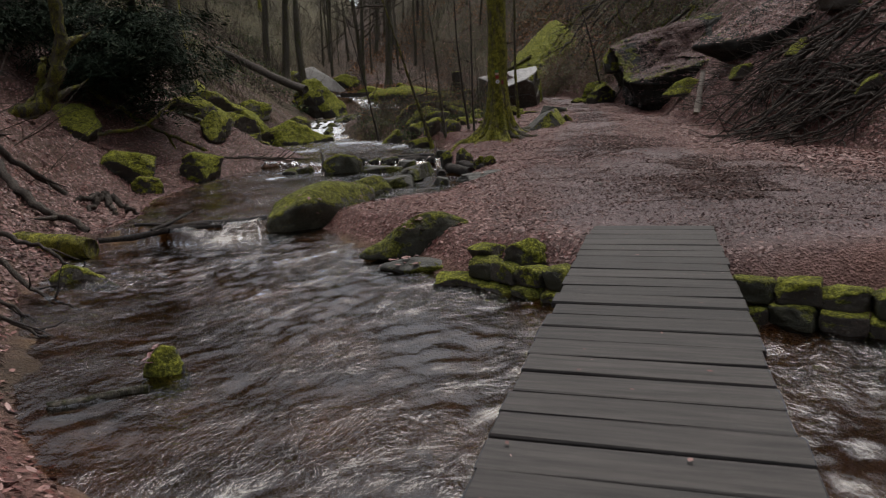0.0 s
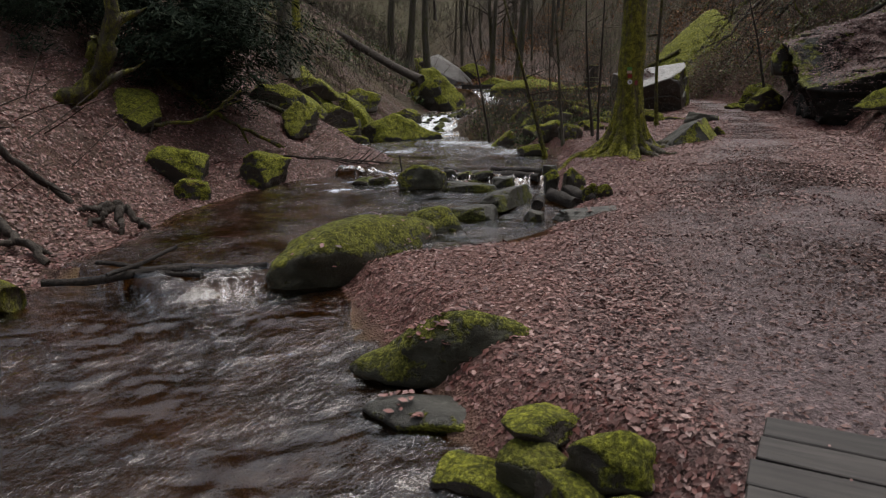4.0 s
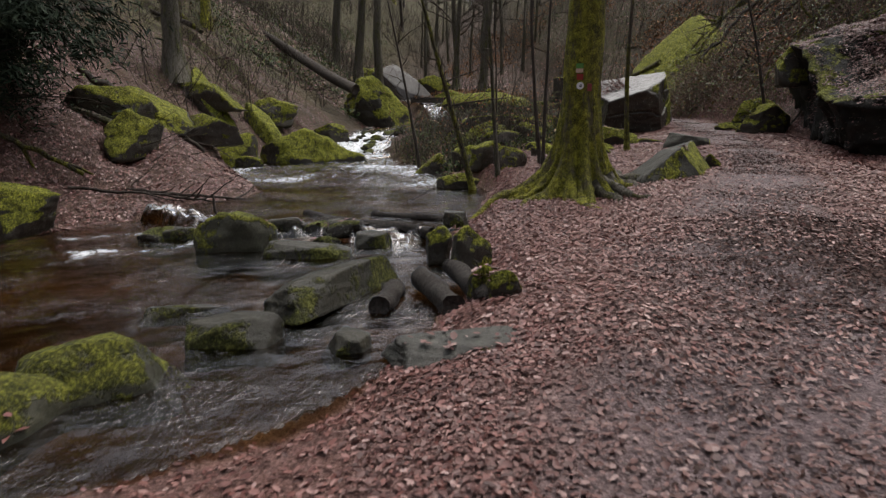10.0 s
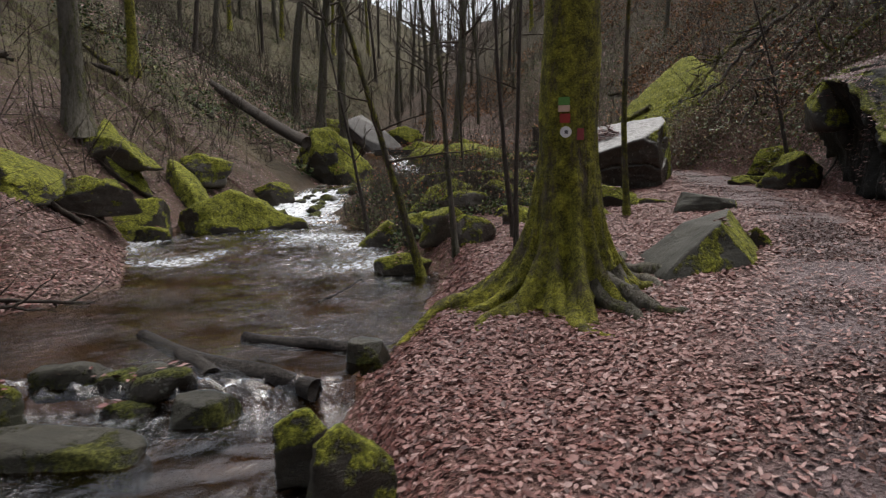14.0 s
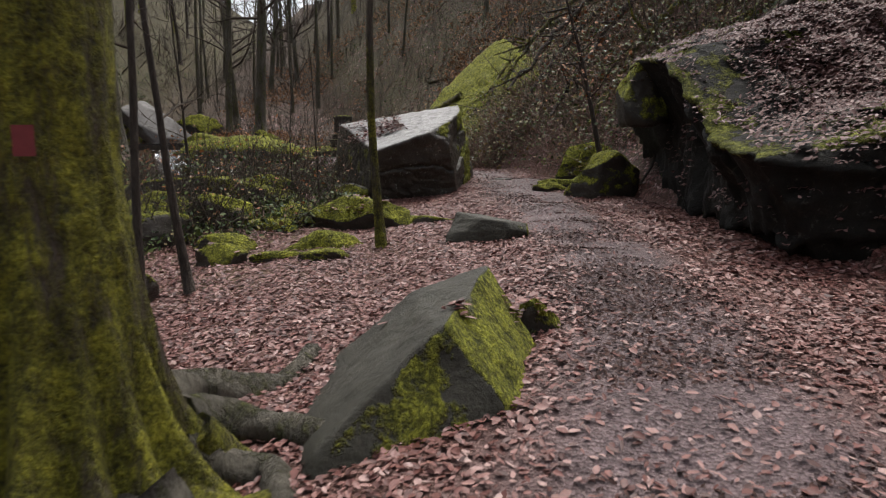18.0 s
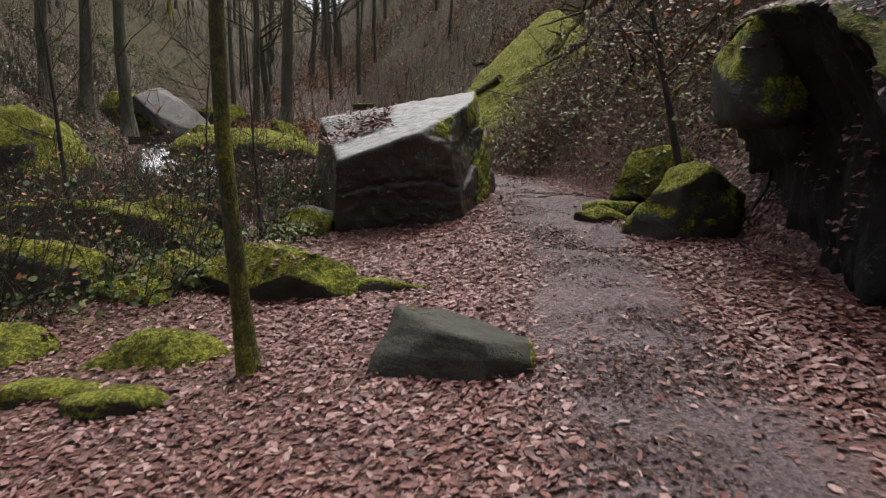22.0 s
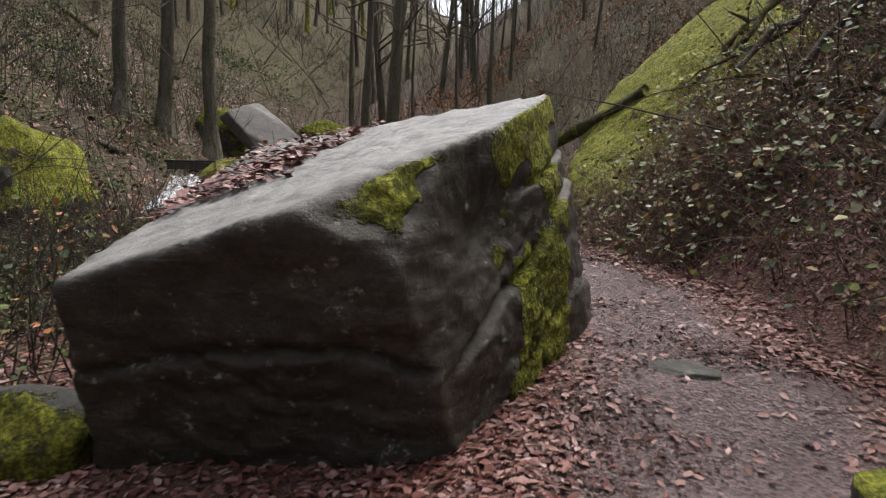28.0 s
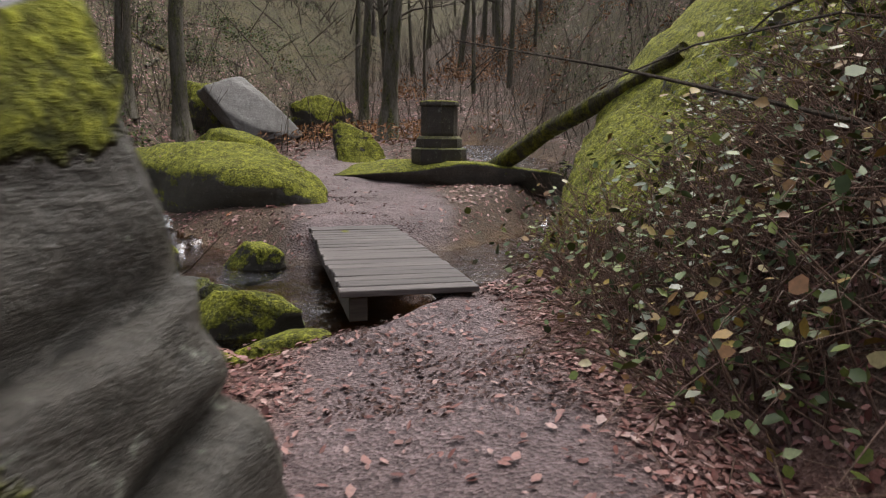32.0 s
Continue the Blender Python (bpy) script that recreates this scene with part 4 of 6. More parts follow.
def ridge(a, b, width, height, seed, material, label):
    """A long rock whose spine runs from a to b."""
    a, b = Vector(a), Vector(b)
    ob = rock("boulder", tuple((a + b) / 2), ((b - a).length, width, height), 0, seed, material, label, level=5)
    turn = (b - a).to_track_quat("X", "Z").to_matrix().to_4x4()
    ob.matrix_world = Matrix.Translation((a + b) / 2) @ turn
    ROCK_TOPS[-1] = (ROCK_TOPS[-1][0], ob.matrix_world.copy())
    return ob


def ridge_on(x0, y0, x1, y1, width, height, seed, material=None, label="mossy spine of rock running down the leafy slope", dz=0.12):
    return ridge(on(x0, y0, dz), on(x1, y1, dz), width, height, seed, material or MOSSY, label)


def on(x, y, dz=0.0):
    return (x, y, float(land(np.array([x]), np.array([y]))[0]) + dz)


ridge_on(-9.2, 30.6, -7.3, 28.8, 0.8, 0.9, 81)
ridge_on(-8.9, 23.7, -7.2, 22.4, 1.0, 0.6, 82)
ridge_on(-10.4, 29.2, -8.7, 28.0, 0.8, 0.6, 83, STONE, "weathered slab of rock jutting from the slope")
ridge_on(-9.0, 27.4, -7.9, 26.2, 0.6, 0.6, 84)
ridge_on(-9.6, 17.6, -8.6, 16.4, 0.9, 0.45, 85)
for i, (x, y, l, d, h, yaw) in enumerate(((7.6, 17.6, 0.7, 0.4, 0.4, 20), (8.4, 16.4, 0.5, 0.4, 0.35, 60), (9.6, 16.6, 1.2, 0.6, 0.5, -30), (7.3, 20.6, 0.9, 0.6, 0.5, 10), (8.6, 13.9, 0.5, 0.35, 0.4, 0))):
    rock("boulder", (x, y), (l, d, h), yaw, 730 + i, MOSSY if i % 2 else STONE, "dark half-buried stone with moss on the slope")
block("pale_slab", *PALE_SLAB, 43, PALE, "pale smooth sandstone slab tilted on the slope", 6)
# stones in the riffles and the cascade
rs = random.Random(5)
for x0, y0, x1, y1, w, count in ((-5.8, 30.2, -5.4, 35.2, 0.9, 34), (-5.2, 35.5, -3.4, 37.3, 0.7, 14), (-3.3, 37.5, -4.3, 41, 0.6, 20), (-4.9, 16.9, -3.6, 17.1, 0.2, 4), (-2.3, 16.9, -0.8, 17.2, 0.2, 6), (-2.5, 36.2, 1.2, 35.2, 1.0, 14), (2, 44, 1.5, 52, 0.9, 12)):
    for k in range(count):
        t = rs.random()
        x, y, s = x0 + t * (x1 - x0) + rs.uniform(-w, w), y0 + t * (y1 - y0) + rs.uniform(-0.3, 0.3), rs.uniform(0.18, 0.5)
        lv = float(stream_field(np.array([x]), np.array([y]))[1][0])
        rock("stream_stone", (x, y, lv + s * 0.03), (s * 1.15, s * 0.8, s * 0.55), rs.uniform(0, 180), 100 + k, (WET, STREAMROCK)[k % 2], "dark wet stone in the running water", level=3, group="stones in the stream")

# ---- tubes: trunks, limbs, logs ----
def tube(points, radii, sides=8, knobs=0.0, seed=0, cap=True):
    pts = np.array(points, float)
    rad = np.array(radii, float)
    tang = np.gradient(pts, axis=0)
    tang /= np.linalg.norm(tang, axis=1)[:, None] + 1e-9
    ref = np.array((0, 0, 1.0)) if abs(tang[0, 2]) < 0.8 else np.array((1.0, 0, 0))
    a = np.cross(tang, ref)
    a /= np.linalg.norm(a, axis=1)[:, None] + 1e-9
    b = np.cross(tang, a)
    th = np.arange(sides) * 2 * math.pi / sides
    r = rad[:, None] * np.ones(sides)
    if knobs:
        r = r * (1 + knobs * vnoise(np.arange(len(pts))[:, None] * 0.7 + seed, th[None] * 1.3 + seed, seed))
    v = pts[:, None] + r[..., None] * (np.cos(th)[None, :, None] * a[:, None] + np.sin(th)[None, :, None] * b[:, None])
    i = np.arange(len(pts) * sides).reshape(len(pts), sides)
    j = np.roll(i, -1, 1)
    f = np.stack([i[:-1], j[:-1], j[1:], i[1:]], -1).reshape(-1, 4).tolist()
    if cap:
        f += [i[0].tolist(), i[-1][::-1].tolist()]
    return v.reshape(-1, 3), f


def joined(pieces):
    vs, fs, k = [], [], 0
    for v, f in pieces:
        vs.append(np.asarray(v))
        fs += [[q + k for q in face] for face in f]
        k += len(v)
    return np.concatenate(vs), fs


def wander(start, way, length, n, rnd, bend=0.25, lift=0.0):
    p, d, out = np.array(start, float), np.array(way, float), []
    d /= np.linalg.norm(d)
    for _ in range(n):
        out.append(p.copy())
        p = p + d * length / (n - 1)
        d = d + np.array([rnd.gauss(0, bend), rnd.gauss(0, bend), rnd.gauss(0, bend) + lift]) / n * 3
        d /= np.linalg.norm(d)
    return out


def limbs(trunk, r0, rnd, count, span, low=0.35, depth=2, lift=0.35, sides=5):
    """Forking limbs along a trunk."""
    whole = []
    for _ in range(count):
        out = []
        k = low + (0.97 - low) * rnd.random()
        q = k * (len(trunk) - 1)
        i = int(q)
        p = trunk[i] + (trunk[min(i + 1, len(trunk) - 1)] - trunk[i]) * (q - i)
        az = rnd.uniform(0, 2 * math.pi)
        L = span * (1.15 - k) * rnd.uniform(0.6, 1.2)
        limb = wander(p, (math.cos(az), math.sin(az), rnd.uniform(0.1, 0.9)), L, 6, rnd, 0.3, 0.06 * lift)
        rr = max(r0 * (1.05 - k) * 0.45, 0.006)
        out.append(tube(limb, np.linspace(rr, rr * 0.25, 6), sides, cap=False))
        if depth > 1:
            for _ in range(depth * 2):
                j = rnd.randint(1, 5)
                dd = limb[j] - limb[j - 1] + np.array([rnd.gauss(0, 0.3), rnd.gauss(0, 0.3), rnd.gauss(0.05, 0.25)]) * L * 0.3
                tw = wander(limb[j], dd, L * rnd.uniform(0.25, 0.55), 4, rnd, 0.35, 0.05)
                out.append(tube(tw, np.linspace(rr * 0.4, rr * 0.1 + 0.002, 4), 3, cap=False))
        whole.append(joined(out))
    return whole


def tree(name, base, height, r, seed, lean=(0, 0), crown=14, span=None, material=None, label="", flare=1.6, bend=0.12, low=0.35, group="", twig=None):
    rnd = random.Random(seed)
    trunk = wander((0, 0, -0.15), (lean[0], lean[1], 1), height, 14, rnd, bend, 0.02)
    k = np.linspace(0, 1, 14)
    rad = r * (1 - 0.75 * k) * (1 + (flare - 1) * np.exp(-k * height / 0.35))
    ob = holder(name, label or "bare winter tree with a mossy trunk", "tree", group, base)
    v, f = tube(trunk, rad, 10, 0.12, seed)
    part("trunk", v, f, material or BARK_GREY, ob)
    for v, f in limbs(trunk, r, rnd, crown, span or height * 0.35, low):
        part("branch", v, f, twig or TWIG, ob)
    return ob


# the big beech with spreading roots and painted trail marks
ROOTS = ((-165, 0.1, 1.6), (-148, 0.07, 1.3), (-122, 0.1, 1.0), (-100, 0.07, 0.75), (-78, 0.11, 0.95), (-52, 0.09, 0.7), (-30, 0.1, 0.5), (-8, 0.085, 0.5), (20, 0.09, 0.5), (60, 0.08, 0.7), (100, 0.09, 0.8), (140, 0.08, 0.9), (175, 0.1, 1.2))


def big_beech(cx, cy):
    rnd = random.Random(12)
    z0 = on(cx, cy)[2]
    ob = holder("beech_tree", "large mossy beech with spreading roots and trail marks", "tree", at=(cx, cy, z0))
    n, sides = 60, 96
    hs = np.concatenate([np.linspace(-0.25, 1.6, 36), np.linspace(1.7, 15, 24)])
    th = np.arange(sides) * 2 * math.pi / sides
    lob = np.zeros((n, sides))
    for az, size, reach in ROOTS:
        w = np.clip(np.cos(th - radians(az)), 0, 1) ** (70 if size > 0.09 else 130)
        lob += np.exp(-np.clip(hs + 0.1, 0, None) / (0.26 + size))[:, None] * w[None] * (0.3 + 3.6 * size)
    r = 0.268 * (1 - 0.02 * np.clip(hs, 0, 20))[:, None] * np.ones(sides) + 0.17 * np.exp(-np.clip(hs, 0, None) / 0.5)[:, None] + lob
    r += -0.05 * np.exp(-np.clip(hs, 0, None) / 0.5)[:, None] * np.cos(9 * th + 2 * np.sin(3 * th))[None] + 0.02 * vnoise(hs[:, None] * 2.2 + 0 * th, 3 * np.cos(th)[None] + 5, 8) + 0.012 * vnoise(hs[:, None] * 9 + 0 * th, 5 * np.sin(th)[None] + 3 * np.cos(th)[None], 3)
    lean = np.stack([0.012 * hs, 0.01 * hs], 1)
    v = np.stack([lean[:, :1] + r * np.cos(th), lean[:, 1:] + r * np.sin(th), hs[:, None] + 0 * r], -1).reshape(-1, 3)
    i = np.arange(n * sides).reshape(n, sides)
    j = np.roll(i, -1, 1)
    part("trunk", v, np.stack([i[:-1], j[:-1], j[1:], i[1:]], -1).reshape(-1, 4), BARK_BEECH, ob)
    trunk = [np.array((0.012 * h, 0.01 * h, h)) for h in np.linspace(0, 15, 14)]
    for v, f in limbs(trunk, 0.28, rnd, 12, 5.0, 0.5):
        part("branch", v, f, TWIG, ob)
    for az, rr, L in ROOTS:
        a = radians(az)
        pts, rad = [], []
        for k in np.linspace(0, 1, 12):
            d = 0.45 + L * k
            aa = a + 0.3 * math.sin(3 * k + az) * k
            x, y = d * math.cos(aa), d * math.sin(aa)
            pts.append((x, y, on(cx + x, cy + y)[2] - z0 + 0.22 * (1 - k) ** 3 - 0.02 - 0.05 * k + 0.03 * math.sin(5 * k + az)))
            rad.append(rr * (1.3 - 0.95 * k))
        v, f = tube(pts, rad, 10, 0.35, int(az) + 400)
        part("root", v, f, BARK_BEECH if rnd.random() < 0.75 else BARK_GREY, ob)
    for way, rr in ((((0.3, 0.4), (0.36, 0.78), (0.73, 0.54), (0.95, 0.41), (1.24, 0.29), (1.55, 0.08)), 0.1), (((0.0, 0.4), (0.1, 1.1), (0.4, 1.27), (0.68, 1.51), (0.73, 1.9)), 0.13), (((0.4, 0.1), (0.75, 0.23), (0.92, -0.29)), 0.09), (((0.3, -0.25), (0.51, -0.59), (0.64, -1.1)), 0.09), (((0.35, -0.3), (0.8, -0.86), (1.0, -0.84)), 0.075)):
        way = np.array(way)
        u = np.linspace(0, len(way) - 1, 16)
        x, y = np.interp(u, np.arange(len(way)), way[:, 0]), np.interp(u, np.arange(len(way)), way[:, 1])
        x[1:-1], y[1:-1] = (x[:-2] + x[1:-1] + x[2:]) / 3, (y[:-2] + y[1:-1] + y[2:]) / 3
        k = u / u[-1]
        z = land(cx + x, cy + y) - z0 + 0.16 * (1 - k) ** 3 + 0.02 - 0.05 * k + 0.02 * np.sin(9 * k + rr * 90)
        v, f = tube(np.stack([x, y, z], 1), rr * (1.15 - 0.7 * k), 12, 0.35, int(rr * 900))
        part("root", v, f, BARK_GREY, ob)
    return ob


beech = big_beech(1.52, 19.12)


def flat_paint(name, rgb):
    m, n, b = nodes_of(name, 0.6)
    n.links.new(mixed(n, noise_tex(n, 40.0, 4, 0.7, world_place(n)), rgb, tuple(0.6 * c for c in rgb)), b.inputs["Base Color"])
    return m


def mark(name, dx, dz, w, h, rgb, label, round_=False):
    """A thin painted patch wrapped on the trunk's near side."""
    z0 = beech.location.z
    R = 0.298
    vs, fs, k = [], [], 9
    for i in range(k + 1):
        for j in range(k + 1):
            u, q = i / k * 2 - 1, j / k * 2 - 1
            if round_:
                s = math.sqrt(u * u + q * q)
                m = max(abs(u), abs(q))
                u, q = (u * m / s, q * m / s) if s else (0, 0)
            x = dx + u * w / 2
            vs.append((x + 0.012 * (dz - z0), -math.sqrt(max(R * R - x * x, 0)) + 0.01 * (dz - z0) - 0.012, dz - z0 + q * h / 2))
    for i in range(k):
        for j in range(k):
            a = i * (k + 1) + j
            fs.append([a, a + k + 1, a + k + 2, a + 1])
    part(name, vs, fs, flat_paint(name + "_paint", rgb), beech, label)


mark("trail_disc", -0.03, 2.05, 0.1, 0.1, (0.75, 0.74, 0.7), "round white trail marker", True)
mark("trail_disc_figure", -0.025, 2.05, 0.03, 0.035, (0.1, 0.1, 0.1), "small dark figure on the marker")
mark("paint_patch", -0.05, 2.32, 0.1, 0.07, (0.1, 0.25, 0.05), "green painted square")
mark("paint_patch", -0.05, 2.255, 0.1, 0.055, (0.6, 0.42, 0.3), "pale orange painted bar")
mark("paint_patch", -0.04, 2.17, 0.09, 0.08, (0.3, 0.03, 0.02), "red painted square")
mark("paint_patch", 0.1, 2.03, 0.06, 0.1, (0.25, 0.05, 0.05), "faded red paint")

# saplings and mid trees that stand near the path
for name, x, y, h, r, lean, mat_, seed in (("sapling", 2.66, 24.3, 7, 0.055, (-0.06, 0), BARK_MOSS, 3), ("sapling", 0.85, 23.1, 6, 0.042, (-0.12, 0), BARK_DARK, 4), ("sapling", -2.6, 27.3, 6, 0.045, (-0.12, 0), BARK_DARK, 5),
                                           ("sapling", -0.35, 22.0, 6, 0.06, (-0.28, 0), BARK_MOSS, 6), ("sapling", 0.05, 22.3, 6, 0.045, (-0.08, 0), BARK_GREY, 7), ("sapling", 0.95, 21.6, 6.5, 0.035, (-0.02, 0), BARK_DARK, 8), ("sapling", 6.65, 28.6, 4.5, 0.05, (-0.22, 0), BARK_DARK, 9),
                                           ("sapling", -0.6, 28.2, 4, 0.03, (0, 0), BARK_DARK, 10), ("sapling", 1.5, 28.6, 3, 0.02, (0, 0), BARK_DARK, 11), ("sapling", 1.1, 28.0, 2.6, 0.016, (0.05, 0), BARK_DARK, 12)):
    tree(name, on(x, y), h, r, seed, lean, 12, 1.6, mat_, "slender sapling with a thin dark mossy stem", 1.5, 0.1, 0.3)
for x, y, h, r, seed in ((-10.6, 28.6, 15, 0.3, 21), (-4.0, 52.0, 18, 0.28, 22), (-10.5, 47, 16, 0.26, 23), (-11.4, 46, 16, 0.24, 24), (-9.6, 48.5, 16, 0.27, 25), (-6.2, 55, 16, 0.2, 26), (9.5, 33, 14, 0.22, 27), (10.5, 38, 14, 0.25, 28)):
    tree("tree", on(x, y), h, r, seed, (random.Random(seed).uniform(-0.06, 0.06), 0), 16, 4.5, BARK_GREY, "tall bare beech with a greenish trunk")

# ---- the wood on the slopes: a few kinds, repeated ----
KINDS = []
for k in range(6):
    rnd = random.Random(200 + k)
    KINDS.append(tree("forest_tree", (0, 0, -400), rnd.uniform(13, 19), rnd.uniform(0.12, 0.22), 300 + k, (rnd.uniform(-0.08, 0.08), rnd.uniform(-0.06, 0.06)), 18, 5.0, (BARK_GREY, BARK_DARK, BARK_BEECH)[k % 3], "bare beech in the winter wood", 1.5, 0.1, 0.25, "trees of the wood"))
rnd = random.Random(77)
placed, first = [], dict.fromkeys(range(6), True)
while len(placed) < 120:
    y = rnd.uniform(8, 95)
    x = rnd.uniform(-42, 40)
    xl, xr = float(np.interp(y, *FOOT_L)), float(np.interp(y, *FOOT_R))
    if xl - 4 < x < xr + 3.5 and not (y > 56 and rnd.random() < 0.6) or any((x - a) ** 2 + (y - b) ** 2 < 3.0 for a, b in placed) or y < 20 and -14 < x < 13 or 0 < x < 22 and 34 < y < 75 and rnd.random() < 0.75:
        continue
    placed.append((x, y))
    k = rnd.randrange(6)
    m = pose(*on(x, y, -0.1), 0, 0, rnd.uniform(0, 360))
    if first[k]:
        KINDS[k].matrix_world, first[k] = m, False
    else:
        copy_thing(KINDS[k], m)

# ---- logs and fallen trunks ----
def log(name, a, b, r0, r1, material, label, seed=1, sag=0.0, sides=12, category="log"):
    a, b = np.array(a, float), np.array(b, float)
    rnd = random.Random(seed)
    k = np.linspace(0, 1, 12)
    pts = a + (b - a) * k[:, None]
    L = np.linalg.norm(b - a)
    side = np.array((-(b - a)[1], (b - a)[0], 0)) / (L + 1e-9)
    pts = pts + side * (np.sin(k * 5 + seed) * 0.012 * L)[:, None]
    pts[:, 2] += -sag * 4 * k * (1 - k) + 0.01 * L * np.sin(k * 7 + seed)
    v, f = tube(pts, np.linspace(r0, r1, 12), sides, 0.22, seed)
    return tagged(link_mesh(name, v, f, material), label, category)


log("driftwood_log", (-2.45, 18.4, 0.17), (-0.28, 17.15, 0.16), 0.06, 0.085, LOG_WET, "black wet log lying across the stream", 2)
log("driftwood_log", (-1.4, 18.4, 0.2), (-0.3, 18.15, 0.2), 0.06, 0.06, LOG_WET, "short black log in the shallow water", 3)
log("driftwood_log", (-1.75, 17.9, 0.18), (-1.2, 17.4, 0.17), 0.06, 0.07, LOG_WET, "short black log in the shallow water", 4)
log("cut_log", (-0.12, 14.75, 0.08), (-0.1, 14.1, 0.07), 0.09, 0.09, LOG_WET, "short sawn log stub at the stream edge", 5)
log("cut_log", (0.05, 14.95, 0.14), (0.52, 14.1, 0.12), 0.1, 0.1, LOG_WET, "short sawn log at the stream edge", 6)
log("cut_log", (0.3, 15.2, 0.18), (0.85, 14.15, 0.17), 0.09, 0.09, LOG_WET, "short sawn log at the stream edge", 7)
log("mossy_log", (-6.5, 9.35, 0.0), (-4.75, 8.75, -0.12), 0.17, 0.15, BARK_BEECH, "short mossy log at the water's edge", 8)
log("weir_log", (-4.95, 9.35, -0.12), (-3.5, 9.85, -0.03), 0.04, 0.055, LOG_WET, "dark waterlogged branch damming the stream", 9)
log("weir_log", (-4.1, 9.75, -0.05), (-2.75, 10.1, -0.02), 0.05, 0.035, LOG_WET, "dark waterlogged branch damming the stream", 12)
log("weir_log", (-4.6, 9.75, 0.02), (-3.3, 9.7, -0.06), 0.025, 0.03, LOG_WET, "thin black branch caught on the dam", 13)
log("weir_log", (-4.2, 9.4, -0.02), (-3.9, 10.2, 0.12), 0.025, 0.02, LOG_WET, "black stick caught on the dam", 14)
log("driftwood_log", (-2.72, 4.18, -0.33), (-2.1, 4.3, -0.28), 0.045, 0.03, BARK_GREY, "pale stick of driftwood lying in the pool", 15)
log("leaning_post", (6.6, 18.0, 0.95), (6.95, 18.5, 2.05), 0.09, 0.06, PALE_WOOD, "pale broken post leaning at the foot of the slope", 16, category="post")
rl = random.Random(404)
for i in range(46):
    if i % 2:
        y = rl.uniform(20, 58)
        x = float(np.interp(y, *FOOT_L)) - rl.uniform(1.5, 11)
        away_x = -1
    else:
        y = rl.uniform(30, 62)
        x = float(np.interp(y, *FOOT_R)) + rl.uniform(1.5, 10)
        away_x = 1
    L, up = rl.uniform(1.6, 5.5), rl.uniform(-0.2, 1.0)
    a, b = on(x, y, 0.08), on(x + away_x * L * up * 0.8, y + L * rl.uniform(-0.7, 0.9), 0.12)
    log("fallen_trunk", a, b, rl.uniform(0.06, 0.15), rl.uniform(0.04, 0.08), (BARK_MOSS, BARK_DARK, BARK_GREY)[i % 3], ("mossy rotten trunk lying on the slope", "dark rotten trunk lying on the slope", "grey fallen branch lying on the slope")[i % 3], 420 + i, sides=8)
log("fallen_trunk", (-7.0, 35.2, 2.7), (-17.5, 43, 7.4), 0.2, 0.17, BARK_DARK, "long fallen trunk lying down the slope", 10)
log("fallen_trunk", (1.9, 42.2, 2.2), (5.1, 39.4, 3.95), 0.15, 0.12, BARK_MOSS, "mossy fallen trunk leaning on the slope", 11)

# ---- footbridges ----
def footbridge(a, b, width, z, planks, label, wood):
    """Planks across two beams, from a to b."""
    ax, ay = a
    L = math.hypot(b[0] - ax, b[1] - ay)
    yaw = math.degrees(math.atan2(b[1] - ay, b[0] - ax)) - 90
    ob = holder("footbridge", label, "footbridge")
    ob.matrix_world = pose(ax, ay, z, 0, 0, yaw)
    rnd = random.Random(int(L * 10))
    w = L / planks
    for i in range(planks):
        vs, fs = board(width + rnd.uniform(-0.02, 0.02), w - rnd.uniform(0.012, 0.022), 0.045, rnd)
        p = part("plank", vs, fs, wood, ob, smooth=False)
        p.matrix_basis = pose(rnd.uniform(-0.012, 0.012), (i + 0.5) * w, -0.0225 + rnd.uniform(-0.004, 0.004), rnd.uniform(-0.5, 0.5), rnd.uniform(-0.3, 0.3), rnd.uniform(-0.5, 0.5))
    for sx in (-0.38, 0.38):
        vs, fs = board(0.14, L - 0.1, 0.18, rnd)
        p = part("beam", vs, fs, BEAM, ob, smooth=False)
        p.matrix_basis = pose(sx * width, L / 2, -0.145, 0, 0, 0)
    return ob


def board(lx, ly, lz, rnd, bevel=0.006):
    bm = bmesh.new()
    bmesh.ops.create_cube(bm, size=1)
    bmesh.ops.scale(bm, vec=(lx, ly, lz), verts=bm.verts)
    bmesh.ops.bevel(bm, geom=bm.edges[:], offset=bevel, segments=1, affect="EDGES")
    for v in bm.verts:
        v.co += Vector((rnd.uniform(-1, 1), rnd.uniform(-1, 1), rnd.uniform(-1, 1))) * 0.0025
    out = [v.co[:] for v in bm.verts], [[v.index for v in f.verts] for f in bm.faces]
    bm.free()
    return out


footbridge((-0.557, -1.623), (1.982, 6.542), 1.14, 0.24, 38, "plank footbridge of dark weathered boards over the stream", PLANK)
footbridge((3.18, 34.6), (1.3, 37.6), 1.04, 1.72, 20, "low plank footbridge of pale weathered boards", PLANK_PALE)
footbridge((-6.1, 41.2), (-3.9, 41.6), 0.7, 2.5, 3, "narrow plank crossing above the cascade", PLANK)

